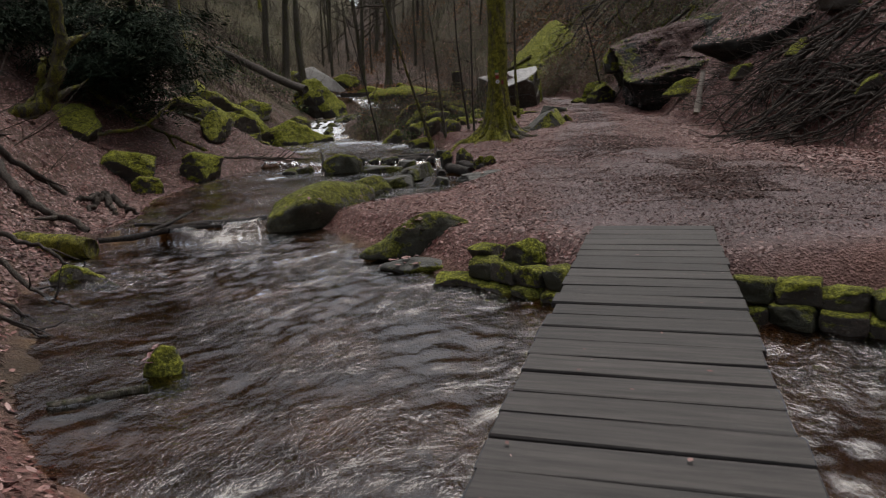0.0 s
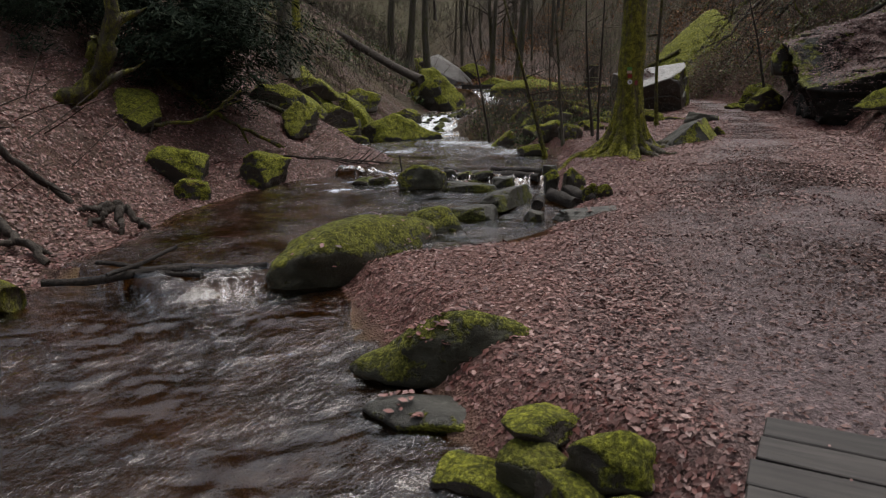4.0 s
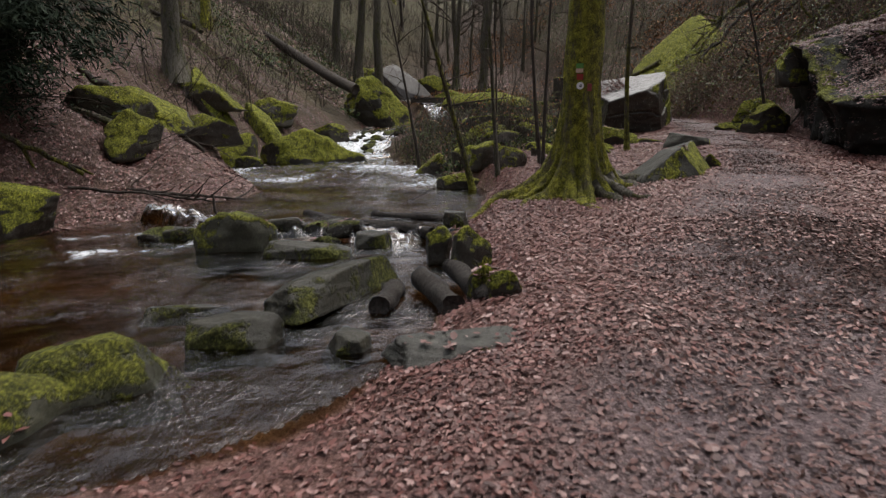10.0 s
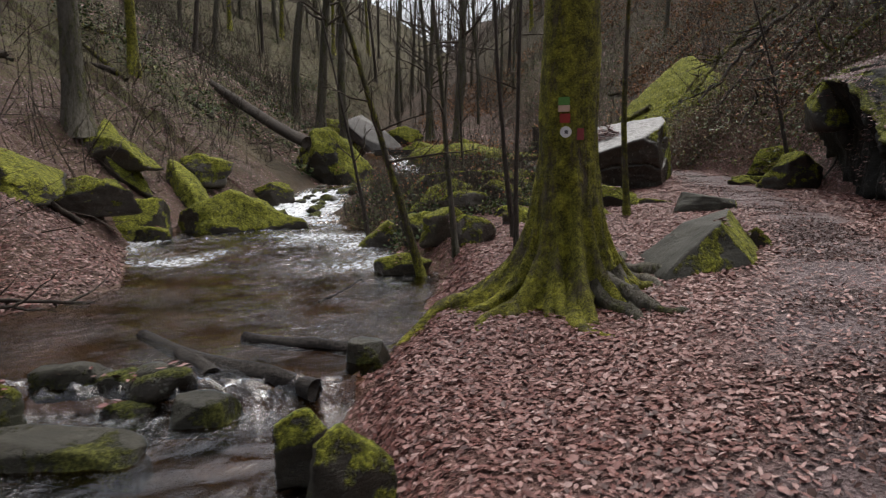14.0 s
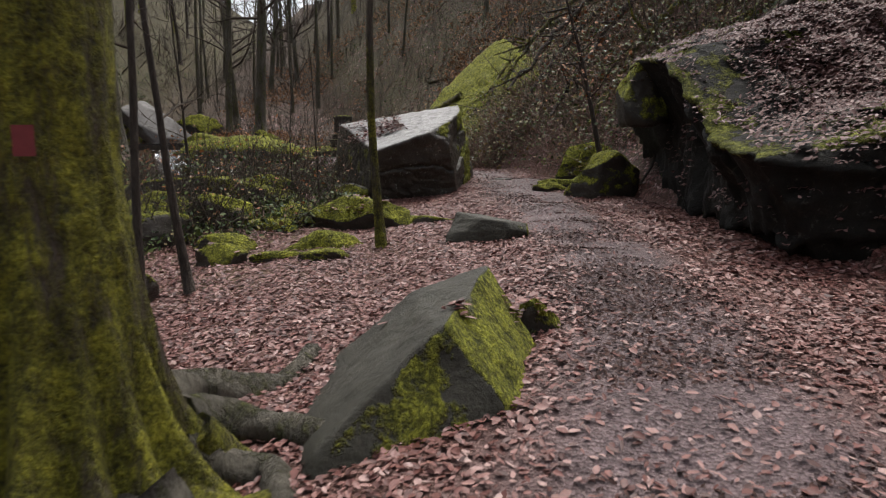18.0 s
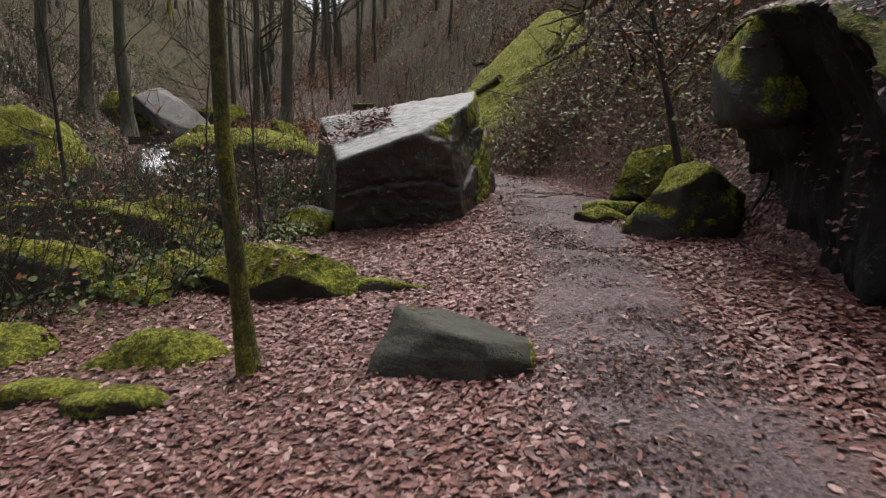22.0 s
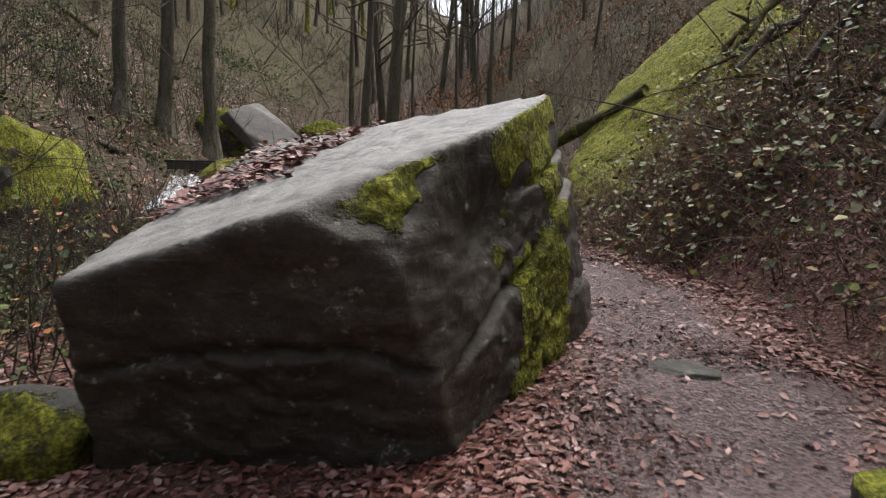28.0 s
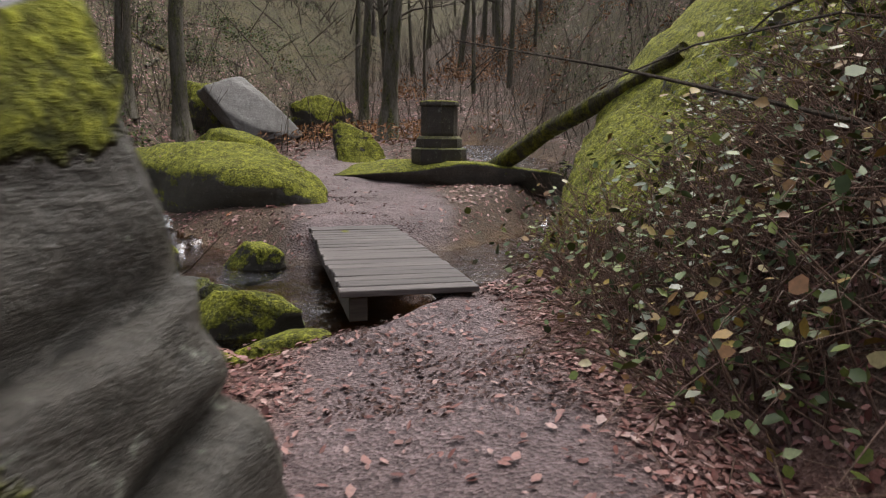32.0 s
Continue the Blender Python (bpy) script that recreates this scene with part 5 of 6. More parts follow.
# ---- stone walls under the bridge ends ----
def block_wall(name, rows, label):
    ob = holder(name, label, "stone wall")
    for i, (x, y, z, l, d, h, yaw) in enumerate(rows):
        q = random.Random(i + int(x * 10))
        cutsets = [((1, 0, 0), 1), ((-1, 0, 0), 1), ((0, 1, 0), 1), ((0, -1, 0), 1), ((0, 0, 1), 1), ((0, 0, -1), 1)] + [((q.uniform(-1, 1), q.uniform(-1, 1), q.uniform(-0.3, 1)), q.uniform(1.0, 1.3)) for _ in range(7)]
        p, f = hull(cutsets, 4, 40, 0.09, i + int(x * 10))
        o = part("stone_block", p * (l * 0.53, d * 0.5, h * 0.48), f, STONE if i % 3 else LONGROCK, ob)
        o.matrix_basis = pose(x, y, z + q.uniform(-0.03, 0.03), q.uniform(-8, 8), q.uniform(-8, 8), yaw + q.uniform(-14, 14))
    return ob


rows_a = [(0.36 + 0.215 * i, 6.66 - 0.2 * i, -0.13 + (0.02 if i % 2 else 0), 0.29, 0.26, 0.2, -43) for i in range(4)] + [(0.28 + 0.23 * i, 6.64 - 0.215 * i, -0.31, 0.32, 0.28, 0.2, -43) for i in range(4)] + [(0.04, 6.74, -0.27, 0.4, 0.26, 0.16, -20)]
block_wall("retaining_wall", rows_a, "low mossy stone wall holding the bank")
rows_b = [(2.46 + 0.29 * i, 5.36 - 0.165 * i, -0.1, 0.31, 0.3, 0.2, -30) for i in range(8)] + [(2.4 + 0.29 * i, 5.28 - 0.165 * i, -0.3, 0.31, 0.3, 0.22, -30) for i in range(8)]
block_wall("retaining_wall", rows_b, "low mossy stone wall beside the footbridge")

# ---- stone pillar ----
def prism(rings, sides, turn=0.0):
    v, f = [], []
    for r, z in rings:
        v += [(r * math.cos(turn + 2 * math.pi * k / sides), r * math.sin(turn + 2 * math.pi * k / sides), z) for k in range(sides)]
    for q in range(len(rings) - 1):
        f += [[q * sides + k, q * sides + (k + 1) % sides, (q + 1) * sides + (k + 1) % sides, (q + 1) * sides + k] for k in range(sides)]
    f += [list(range(sides))[::-1], [(len(rings) - 1) * sides + k for k in range(sides)]]
    return v, f


pillar = holder("stone_pillar", "stumpy old sandstone pillar on a stepped octagonal base", "monument", at=(0.95, 42.25, 2.33))
for nm, rings in (("base", [(0.5, -0.05), (0.52, 0.02), (0.52, 0.24), (0.49, 0.27)]), ("collar", [(0.42, 0.27), (0.43, 0.29), (0.43, 0.43), (0.38, 0.48)]), ("shaft", [(0.33, 0.48), (0.34, 0.52), (0.34, 1.0), (0.33, 1.02)]), ("cap", [(0.36, 1.02), (0.37, 1.04), (0.36, 1.1), (0.33, 1.12)])):
    v, f = prism(rings, 8, radians(22.5))
    part(nm, v, f, PILLAR, pillar, smooth=False)


# ---- fallen leaves ----
def fast_mesh(name, verts, quads, material):
    me = bpy.data.meshes.new(name)
    me.vertices.add(len(verts))
    me.vertices.foreach_set("co", verts.astype(np.float32).ravel())
    me.loops.add(quads.size)
    me.loops.foreach_set("vertex_index", quads.astype(np.int32).ravel())
    me.polygons.add(len(quads))
    me.polygons.foreach_set("loop_start", np.arange(0, quads.size, 4, dtype=np.int32))
    me.polygons.foreach_set("loop_total", np.full(len(quads), 4, np.int32))
    me.materials.append(material)
    me.update(calc_edges=True)
    me.validate()
    return new(name, me)


LEAF = np.array([(-0.5, 0, 0), (-0.15, 0.27, 0.06), (0.25, 0.22, 0.07), (0.5, 0, 0.02), (0.25, -0.22, 0.07), (-0.15, -0.27, 0.06)])


def leaves(name, pos, normal, size, seed, material, tip=0.35, label="", category="", shape=None):
    """Many small curled leaves lying along the given normals."""
    g = np.random.default_rng(seed)
    n = len(pos)
    nrm = normal + g.normal(0, tip, (n, 3))
    nrm /= np.linalg.norm(nrm, axis=1)[:, None]
    a = g.normal(0, 1, (n, 3))
    a -= nrm * (a * nrm).sum(1)[:, None]
    a /= np.linalg.norm(a, axis=1)[:, None]
    b = np.cross(nrm, a)
    s = size * g.uniform(0.6, 1.3, n)
    curl = g.uniform(-0.5, 2.2, n)
    L = LEAF if shape is None else shape
    wide = g.uniform(0.5, 1.25, n)[:, None, None] * g.uniform(0.65, 1.3, (n, len(L), 1))
    v = pos[:, None] + s[:, None, None] * (L[None, :, 0:1] * a[:, None] + L[None, :, 1:2] * wide * b[:, None] + (L[None, :, 2:3] * curl[:, None, None]) * nrm[:, None])
    k = np.arange(n)[:, None] * 6
    q = np.concatenate([k + np.array([[0, 3, 2, 1]]), k + np.array([[0, 5, 4, 3]])])
    ob = fast_mesh(name, v.reshape(-1, 3), q, material)
    return tagged(ob, label, category, kind="stuff")


def slope_normal(x, y):
    e = 0.08
    n = np.stack([-(land(x + e, y) - land(x - e, y)) / (2 * e), -(land(x, y + e) - land(x, y - e)) / (2 * e), np.ones(len(x))], 1)
    return n / np.linalg.norm(n, axis=1)[:, None]


def litter(count, x0, x1, y0, y1, seed, size, kind=None):
    g = np.random.default_rng(seed)
    x, y = g.uniform(x0, x1, count), g.uniform(y0, y1, count)
    d, l, h, f = stream_field(x, y)
    gr = gravel_at(x, y)
    keep = (d > h + 0.15 + g.uniform(0, 0.2, count)) & (g.uniform(0, 1, count) < (0.85 + 0.4 * fbm(x * 0.7, y * 0.7, 62)) * (1 - gr) ** 1.3 + gr * (0.1 + 0.25 * np.clip(fbm(x * 0.8, y * 0.8, 61) + 0.1, 0, 1)) * (1 - 0.6 * step01(16, 21, y)))
    x, y = x[keep], y[keep]
    wild = np.clip(np.maximum(x - np.interp(y, *FOOT_R), np.interp(y, *FOOT_L) - x) / 2, 0, 1)
    z = land(x, y) + 0.008 + 0.03 * wild + 0.02 * g.uniform(0, 1, len(x)) ** 2
    return leaves("leaf_litter", np.stack([x, y, z], 1), slope_normal(x, y), size, seed, kind or LITTER, 0.2, "reddish brown fallen beech leaves", "fallen leaves")


litter(32000, -2.6, 1.3, 5.5, 13.2, 12, 0.048)
litter(70000, 0.5, 6.5, 5.5, 13.2, 1, 0.044, TRODDEN)
litter(235000, -2.6, 6.5, 12.6, 37, 11, 0.052)
litter(105000, -12.5, -2.6, 5, 34, 2, 0.07, TRODDEN)
litter(42000, 6.5, 12, 8, 38, 3, 0.08)
litter(60000, 5.6, 11, 9, 25, 9, 0.07)
litter(50000, -11, -4.5, 8, 24, 10, 0.062)
litter(62000, 0, 7.5, 16, 30, 8, 0.054)
litter(26000, -3, 10, 37, 50, 4, 0.075)
litter(26000, -20, -3, 36, 62, 6, 0.13)
litter(9000, -8, 14, 50, 68, 7, 0.15)
litter(14000, -6, -0.8, -1, 7, 5, 0.065)

g = np.random.default_rng(15)
k = g.uniform(0, 1, 60)
across = g.uniform(-0.5, 0.5, 60)
on_deck = np.stack([-0.557 + 2.54 * k + 0.955 * across, -1.623 + 8.16 * k - 0.297 * across, np.full(60, 0.25)], 1)
leaves("leaf_litter", on_deck, np.tile((0, 0, 1.0), (60, 1)), 0.026, 17, LITTER, 0.1, "small leaf scraps on the footbridge planks", "fallen leaves")
# leaves caught on the rocks
def leaves_on_rocks():
    g = np.random.default_rng(8)
    pts = []
    for p, m in ROCK_TOPS:
        w = p @ np.array(m.to_3x3()).T + np.array(m.translation)
        top = w[:, 2] > w[:, 2].min() + 0.62 * (w[:, 2].max() - w[:, 2].min())
        w = w[top & (vnoise(w[:, 0] * 1.6, w[:, 1] * 1.6, 12) > 0.25)]
        if len(w):
            pts.append(w[g.integers(0, len(w), min(len(w) // 5 + 1, 75))])
    top = tp[(tp[:, 0] + 0.25 * vnoise(tp[:, 1] * 2, tp[:, 0], 5) < -0.35) & (tp[:, 2] > 0.45) & (tp[:, 1] > -0.75)] + np.array((3.3, 30.1, 1.75))
    pts.append(top[g.integers(0, len(top), 1500)] + g.normal(0, 0.03, (1500, 3)) * (1, 1, 0))
    nz = np.array([v.normal.z for v in overhang.data.vertices])
    lid = cp[(nz > 0.12)] + np.array((8.6, 24.6, 2.0))
    lid = lid[(vnoise(lid[:, 0] * 1.2, lid[:, 1] * 1.2, 5) > -0.75) & (lid[:, 0] - 5.9 + 0.3 * vnoise(lid[:, 1] * 2, 0 * lid[:, 1], 3) > 0.45)]
    lid = lid[lid[:, 0] < 9.2]
    lid = lid[g.integers(0, len(lid), 46000)] + g.normal(0, 0.04, (46000, 3)) * (1, 1, 0.2) + (-0.01, 0, 0.02)
    leaves("leaf_litter", lid, np.tile((-0.4, -0.2, 0.9), (len(lid), 1)), 0.058, 19, TRODDEN, 0.25, "dark wet leaves covering the rock wall's top", "fallen leaves")
    nz = np.array([v.normal.z for v in slope_slab.data.vertices])
    top = np_[nz > 0.3] + np.array((9.3, 18.6, 2.4))
    top = top[g.integers(0, len(top), 9000)] + g.normal(0, 0.05, (9000, 3)) * (1, 1, 0.2) + (0, 0, 0.02)
    leaves("leaf_litter", top, np.tile((-0.4, -0.2, 0.9), (len(top), 1)), 0.065, 20, LITTER, 0.25, "brown leaves lying on the jutting ledge", "fallen leaves")
    pts = np.concatenate(pts) + (0, 0, 0.02)
    leaves("leaf_litter", pts, np.tile((0, 0, 1.0), (len(pts), 1)), 0.068, 9, LITTER, 0.2, "brown leaves lying on the boulders", "fallen leaves")


leaves_on_rocks()


# ---- brushwood, brambles and low plants ----
def twigs(name, starts, ways, lengths, radius, material, label, category, seed, n=4, bend=0.5, lift=-0.1):
    """Very many thin bent three-sided sticks in one mesh."""
    g = np.random.default_rng(seed)
    N = len(starts)
    d = ways / np.linalg.norm(ways, axis=1)[:, None]
    p = starts.copy()
    rings = []
    rad = radius * g.uniform(0.5, 1.4, N)
    for i in range(n):
        a = np.cross(d, (0.3, 0.2, 1.0))
        a /= np.linalg.norm(a, axis=1)[:, None] + 1e-9
        b = np.cross(d, a)
        r = (rad * (1 - 0.75 * i / (n - 1)))[:, None]
        rings.append(np.stack([p + r * a, p + r * (-0.5 * a + 0.87 * b), p + r * (-0.5 * a - 0.87 * b)], 1))
        p = p + d * (lengths / (n - 1))[:, None]
        d = d + g.normal(0, bend / n, (N, 3)) + (0, 0, lift / n)
        d /= np.linalg.norm(d, axis=1)[:, None]
    v = np.stack(rings, 1)
    k = np.arange(N)[:, None] * (3 * n)
    q = []
    for i in range(n - 1):
        for j in range(3):
            q.append(k + np.array([[3 * i + j, 3 * i + (j + 1) % 3, 3 * i + 3 + (j + 1) % 3, 3 * i + 3 + j]]))
    return tagged(fast_mesh(name, v.reshape(-1, 3), np.concatenate(q), material), label, category, kind="stuff"), v


def spots(count, x0, x1, y0, y1, seed, accept):
    g = np.random.default_rng(seed)
    x, y = g.uniform(x0, x1, count), g.uniform(y0, y1, count)
    d, l, h, f = stream_field(x, y)
    k = accept(x, y, g) & (d > h + 0.1)
    x, y = x[k], y[k]
    return np.stack([x, y, land(x, y)], 1), g


def right_of_foot(x, y, m=0.0):
    return x > np.interp(y, *FOOT_R) + m


def left_of_foot(x, y, m=0.0):
    return x < np.interp(y, *FOOT_L) - m


# dead sticks on the right-hand slope
p, g = spots(2600, 6.3, 13, 8, 23, 131, lambda x, y, g: right_of_foot(x, y, 0.2) & ~((y > 19.5) & (x < 11)))
w = np.stack([g.normal(-0.5, 0.6, len(p)), g.normal(0.3, 0.9, len(p)), g.normal(0.15, 0.35, len(p))], 1)
twigs("brushwood", p + (0, 0, 0.05), w, g.uniform(0.3, 1.5, len(p)), 0.011, BARK_DARK, "dark dead sticks strewn over the leafy slope", "brushwood", 12)
p, g = spots(5200, 5, 22, 9, 75, 31, lambda x, y, g: right_of_foot(x, y, 0.6) & (fbm(x * 0.5, y * 0.5, 71) > -0.25) & ~((y > 19.5) & (y < 28.5) & (x < 11)))
w = np.stack([g.normal(-0.5, 0.6, len(p)), g.normal(0.3, 0.9, len(p)), g.normal(0.1, 0.4, len(p))], 1)
twigs("brushwood", p + (0, 0, 0.08), w, g.uniform(0.5, 2.6, len(p)), 0.014, TWIG, "tangle of dead sticks and brushwood on the slope", "brushwood", 1)
p, g = spots(6500, -28, -5, 9, 75, 32, lambda x, y, g: left_of_foot(x, y, 1.2) & (g.uniform(0, 1, len(x)) < 0.25 + 0.75 * step01(22, 34, y)))
w = np.stack([g.normal(0.5, 0.6, len(p)), g.normal(0.2, 0.9, len(p)), g.normal(0.25, 0.4, len(p))], 1)
twigs("brushwood", p + (0, 0, 0.06), w, g.uniform(0.4, 2.2, len(p)), 0.012, TWIG, "dead sticks and thin stems on the slope", "brushwood", 2)
# thin upright undergrowth, thicker with distance
p, g = spots(25000, -38, 38, 26, 110, 33, lambda x, y, g: (right_of_foot(x, y, 1.5) | left_of_foot(x, y, 1.5) | (y > 47)) & (fbm(x * 0.25, y * 0.25, 75) > -0.3))
w = np.stack([g.normal(0, 0.3, len(p)), g.normal(0, 0.3, len(p)), np.full(len(p), 1.0)], 1)
twigs("undergrowth", p, w, g.uniform(0.8, 3.2, len(p)), 0.014, TWIG, "thin bare undergrowth stems in the wood", "undergrowth", 3, n=3, bend=0.6)
# far thin trunks
p, g = spots(520, -70, 60, 58, 170, 34, lambda x, y, g: np.ones(len(x), bool))
w = np.stack([g.normal(0, 0.05, len(p)), g.normal(0, 0.05, len(p)), np.full(len(p), 1.0)], 1)
twigs("far_wood", p, w, g.uniform(9, 20, len(p)), 0.13, BARK_GREY, "far bare trunks of the winter wood", "far wood", 4, n=5, bend=0.15, lift=0.0)
p, g = spots(14000, -60, 60, 40, 150, 35, lambda x, y, g: np.ones(len(x), bool))
w = np.stack([g.normal(0, 0.7, len(p)), g.normal(0, 0.7, len(p)), np.full(len(p), 0.8)], 1)
twigs("far_wood", p + np.stack([0 * p[:, 0], 0 * p[:, 0], g.uniform(2, 14, len(p))], 1), w, g.uniform(1, 4, len(p)), 0.022, TWIG, "far bare twigs of the winter wood", "far wood", 5, n=3)

# brambles along the foot of the slope and beside the second footbridge
p, g = spots(11000, 4, 10, 29, 44, 36, lambda x, y, g: right_of_foot(x, y, 0.0) & (g.uniform(0, 1, len(x)) < 0.9))
w = np.stack([g.normal(-0.25, 0.45, len(p)), g.normal(-0.1, 0.7, len(p)), g.normal(0.5, 0.35, len(p))], 1)
_, stems = twigs("bramble_stems", p, w, g.uniform(0.4, 1.2, len(p)), 0.0075, STEM, "arching bare bramble stems", "bramble", 6, bend=1.0, lift=-0.8)
tips = stems.reshape(len(p), -1, 3, 3).mean(2)
OVAL = np.array([(-0.5, 0, 0), (-0.2, 0.36, 0.05), (0.2, 0.34, 0.05), (0.5, 0, 0.0), (0.2, -0.34, 0.05), (-0.2, -0.36, 0.05)])
g = np.random.default_rng(37)
lp = tips[g.integers(0, len(p), 25000), g.integers(1, 4, 25000)] + g.normal(0, 0.05, (25000, 3))
lp = lp[lp[:, 0] > np.interp(lp[:, 1], *FOOT_R) - 0.45]
leaves("bramble_leaves", lp, np.tile((-0.35, -0.25, 0.9), (len(lp), 1)), 0.064, 38, BRAMBLE, 0.55, "green, pale and yellowing bramble leaves", "bramble", OVAL)
p, g = spots(6500, 3.3, 6.2, 33, 41, 136, lambda x, y, g: x > np.interp(y, [33, 34, 36, 38, 41], [5.0, 4.5, 4.0, 4.0, 4.6]) + 0.2 * vnoise(x * 2, y * 2, 8))
w = np.stack([g.normal(-0.25, 0.45, len(p)), g.normal(-0.2, 0.6, len(p)), g.normal(0.6, 0.3, len(p))], 1)
_, stems = twigs("bramble_stems", p, w, g.uniform(0.3, 1.1, len(p)), 0.007, STEM, "arching bramble stems beside the footbridge", "bramble", 16, bend=1.0, lift=-0.8)
tips = stems.mean(2)
lp = tips[g.integers(0, len(p), 6500), g.integers(1, 4, 6500)] + g.normal(0, 0.05, (6500, 3))
leaves("bramble_leaves", lp, np.tile((-0.35, -0.25, 0.9), (len(lp), 1)), 0.062, 138, BRAMBLE, 0.55, "green and yellowing bramble leaves beside the footbridge", "bramble", OVAL)
# low plants on the bank between stream and path
p, g = spots(6500, -3.8, 2.6, 21.5, 34.5, 39, lambda x, y, g: (x < 2.1 - 1.1 * np.clip(26.6 - y, 0, 4)) & (fbm(x * 0.8, y * 0.8, 80) > -0.15))
lp = p[g.integers(0, len(p), 14000)] + g.normal(0, 1, (14000, 3)) * (0.12, 0.12, 0) + np.stack([np.zeros(14000), np.zeros(14000), g.uniform(0.02, 0.28, 14000)], 1)
leaves("ground_plants", lp, np.tile((0, -0.3, 0.9), (len(lp), 1)), 0.06, 40, FERN, 0.6, "low green ivy and ferns on the bank", "ground plants", OVAL)
w = np.stack([g.normal(0, 0.6, len(p)), g.normal(0, 0.6, len(p)), g.uniform(0.2, 1.2, len(p))], 1)
twigs("bank_stems", p, w, g.uniform(0.2, 0.9, len(p)), 0.005, TWIG, "thin bare stems among the low plants", "undergrowth", 7, bend=0.8)
# green plants on both slopes
p, g = spots(12000, -26, 20, 20, 75, 41, lambda x, y, g: (right_of_foot(x, y, 1.0) | left_of_foot(x, y, 3.0)) & (fbm(x * 0.4, y * 0.4, 83) > 0.12))
lp = p[g.integers(0, len(p), 34000)] + g.normal(0, 1, (34000, 3)) * (0.2, 0.2, 0) + np.stack([np.zeros(34000), np.zeros(34000), g.uniform(0.02, 0.35, 34000)], 1)
leaves("ground_plants", lp, np.tile((0, -0.3, 0.9), (len(lp), 1)), 0.085, 42, FERN, 0.6, "patches of bramble and ivy on the slopes", "ground plants", OVAL)


p, g = spots(9000, -20, -6.5, 34, 64, 141, lambda x, y, g: left_of_foot(x, y, 0.6) & (fbm(x * 0.35, y * 0.35, 84) > 0.0))
lp = p[g.integers(0, len(p), 15000)] + g.normal(0, 1, (15000, 3)) * (0.2, 0.2, 0) + np.stack([np.zeros(15000), np.zeros(15000), g.uniform(0.02, 0.3, 15000)], 1)
leaves("ivy", lp, np.tile((0.2, -0.3, 0.9), (len(lp), 1)), 0.11, 142, FERN, 0.6, "dark green ivy creeping over the slope", "ivy", OVAL)


# ---- yew on the left slope ----
def yew(x, y, h, spread, seed, count=9000):
    g = np.random.default_rng(seed)
    base = np.array(on(x, y))
    ob = holder("yew_tree", "dark green yew with drooping needled boughs", "tree", at=tuple(base))
    rnd = random.Random(seed)
    trunk = wander((0, 0, -0.1), (0.2, -0.1, 1), h, 8, rnd, 0.2)
    v, f = tube(trunk, np.linspace(0.16, 0.03, 8), 8, 0.1, seed)
    part("trunk", v, f, BARK_DARK, ob)
    sprays, boughs = [], []
    for _ in range(70):
        k = rnd.random() ** 0.8
        p0 = trunk[int(k * 7)]
        az = rnd.uniform(0, 2 * math.pi)
        L = spread * (1.1 - 0.8 * k) * rnd.uniform(0.6, 1.1)
        b = wander(p0, (math.cos(az), math.sin(az), 0.25), L, 7, rnd, 0.2, -0.16)
        boughs.append(tube(b, np.linspace(0.03, 0.006, 7), 4, cap=False))
        sprays += b[2:]
    v, f = joined(boughs)
    part("crown_wood", v, f, BARK_DARK, ob)
    c = np.array(sprays)
    lp = c[g.integers(0, len(c), count)] + g.normal(0, 1, (count, 3)) * (0.2, 0.2, 0.1) - np.stack([np.zeros(count), np.zeros(count), g.uniform(0, 0.22, count)], 1)
    needles = leaves("needles", lp, np.tile((0, 0, 1.0), (count, 1)), 0.13, seed, YEW, 0.5, "dense dark needle sprays", "", LEAF * (1, 0.4, 1))
    needles.parent = ob
    return ob


yew(-8.9, 19.2, 4.6, 2.2, 51, 9000)


def yew_mass(cx, cy, cz, rx, ry, rz, clumps, seed):
    """Overlapping drooping clumps of needle sprays."""
    g = np.random.default_rng(seed)
    d = g.normal(0, 1, (clumps, 3))
    d /= np.linalg.norm(d, axis=1)[:, None]
    c = np.array((cx, cy, cz)) + d * g.uniform(0.35, 1.0, clumps)[:, None] * (rx, ry, rz)
    per = 130
    lp = np.repeat(c, per, 0) + g.normal(0, 1, (clumps * per, 3)) * (0.28, 0.28, 0.12)
    lp[:, 2] -= 0.5 * ((lp[:, :2] - np.repeat(c, per, 0)[:, :2]) ** 2).sum(1)
    return leaves("yew_foliage", lp, np.repeat(d * (1, 1, 0.3) + (0, 0, 1.0), per, 0), 0.19, seed, YEW, 0.35, "dense dark green yew foliage above the bank", "yew", LEAF * (1, 0.3, 1))


yew_mass(-8.6, 18.9, 3.4, 2.9, 2.0, 1.8, 150, 54)
yew_mass(-12.6, 20.6, 5.0, 2.4, 2.2, 2.0, 90, 56)
yew_mass(-11.5, 17.6, 4.2, 2.6, 2.2, 2.0, 110, 55)

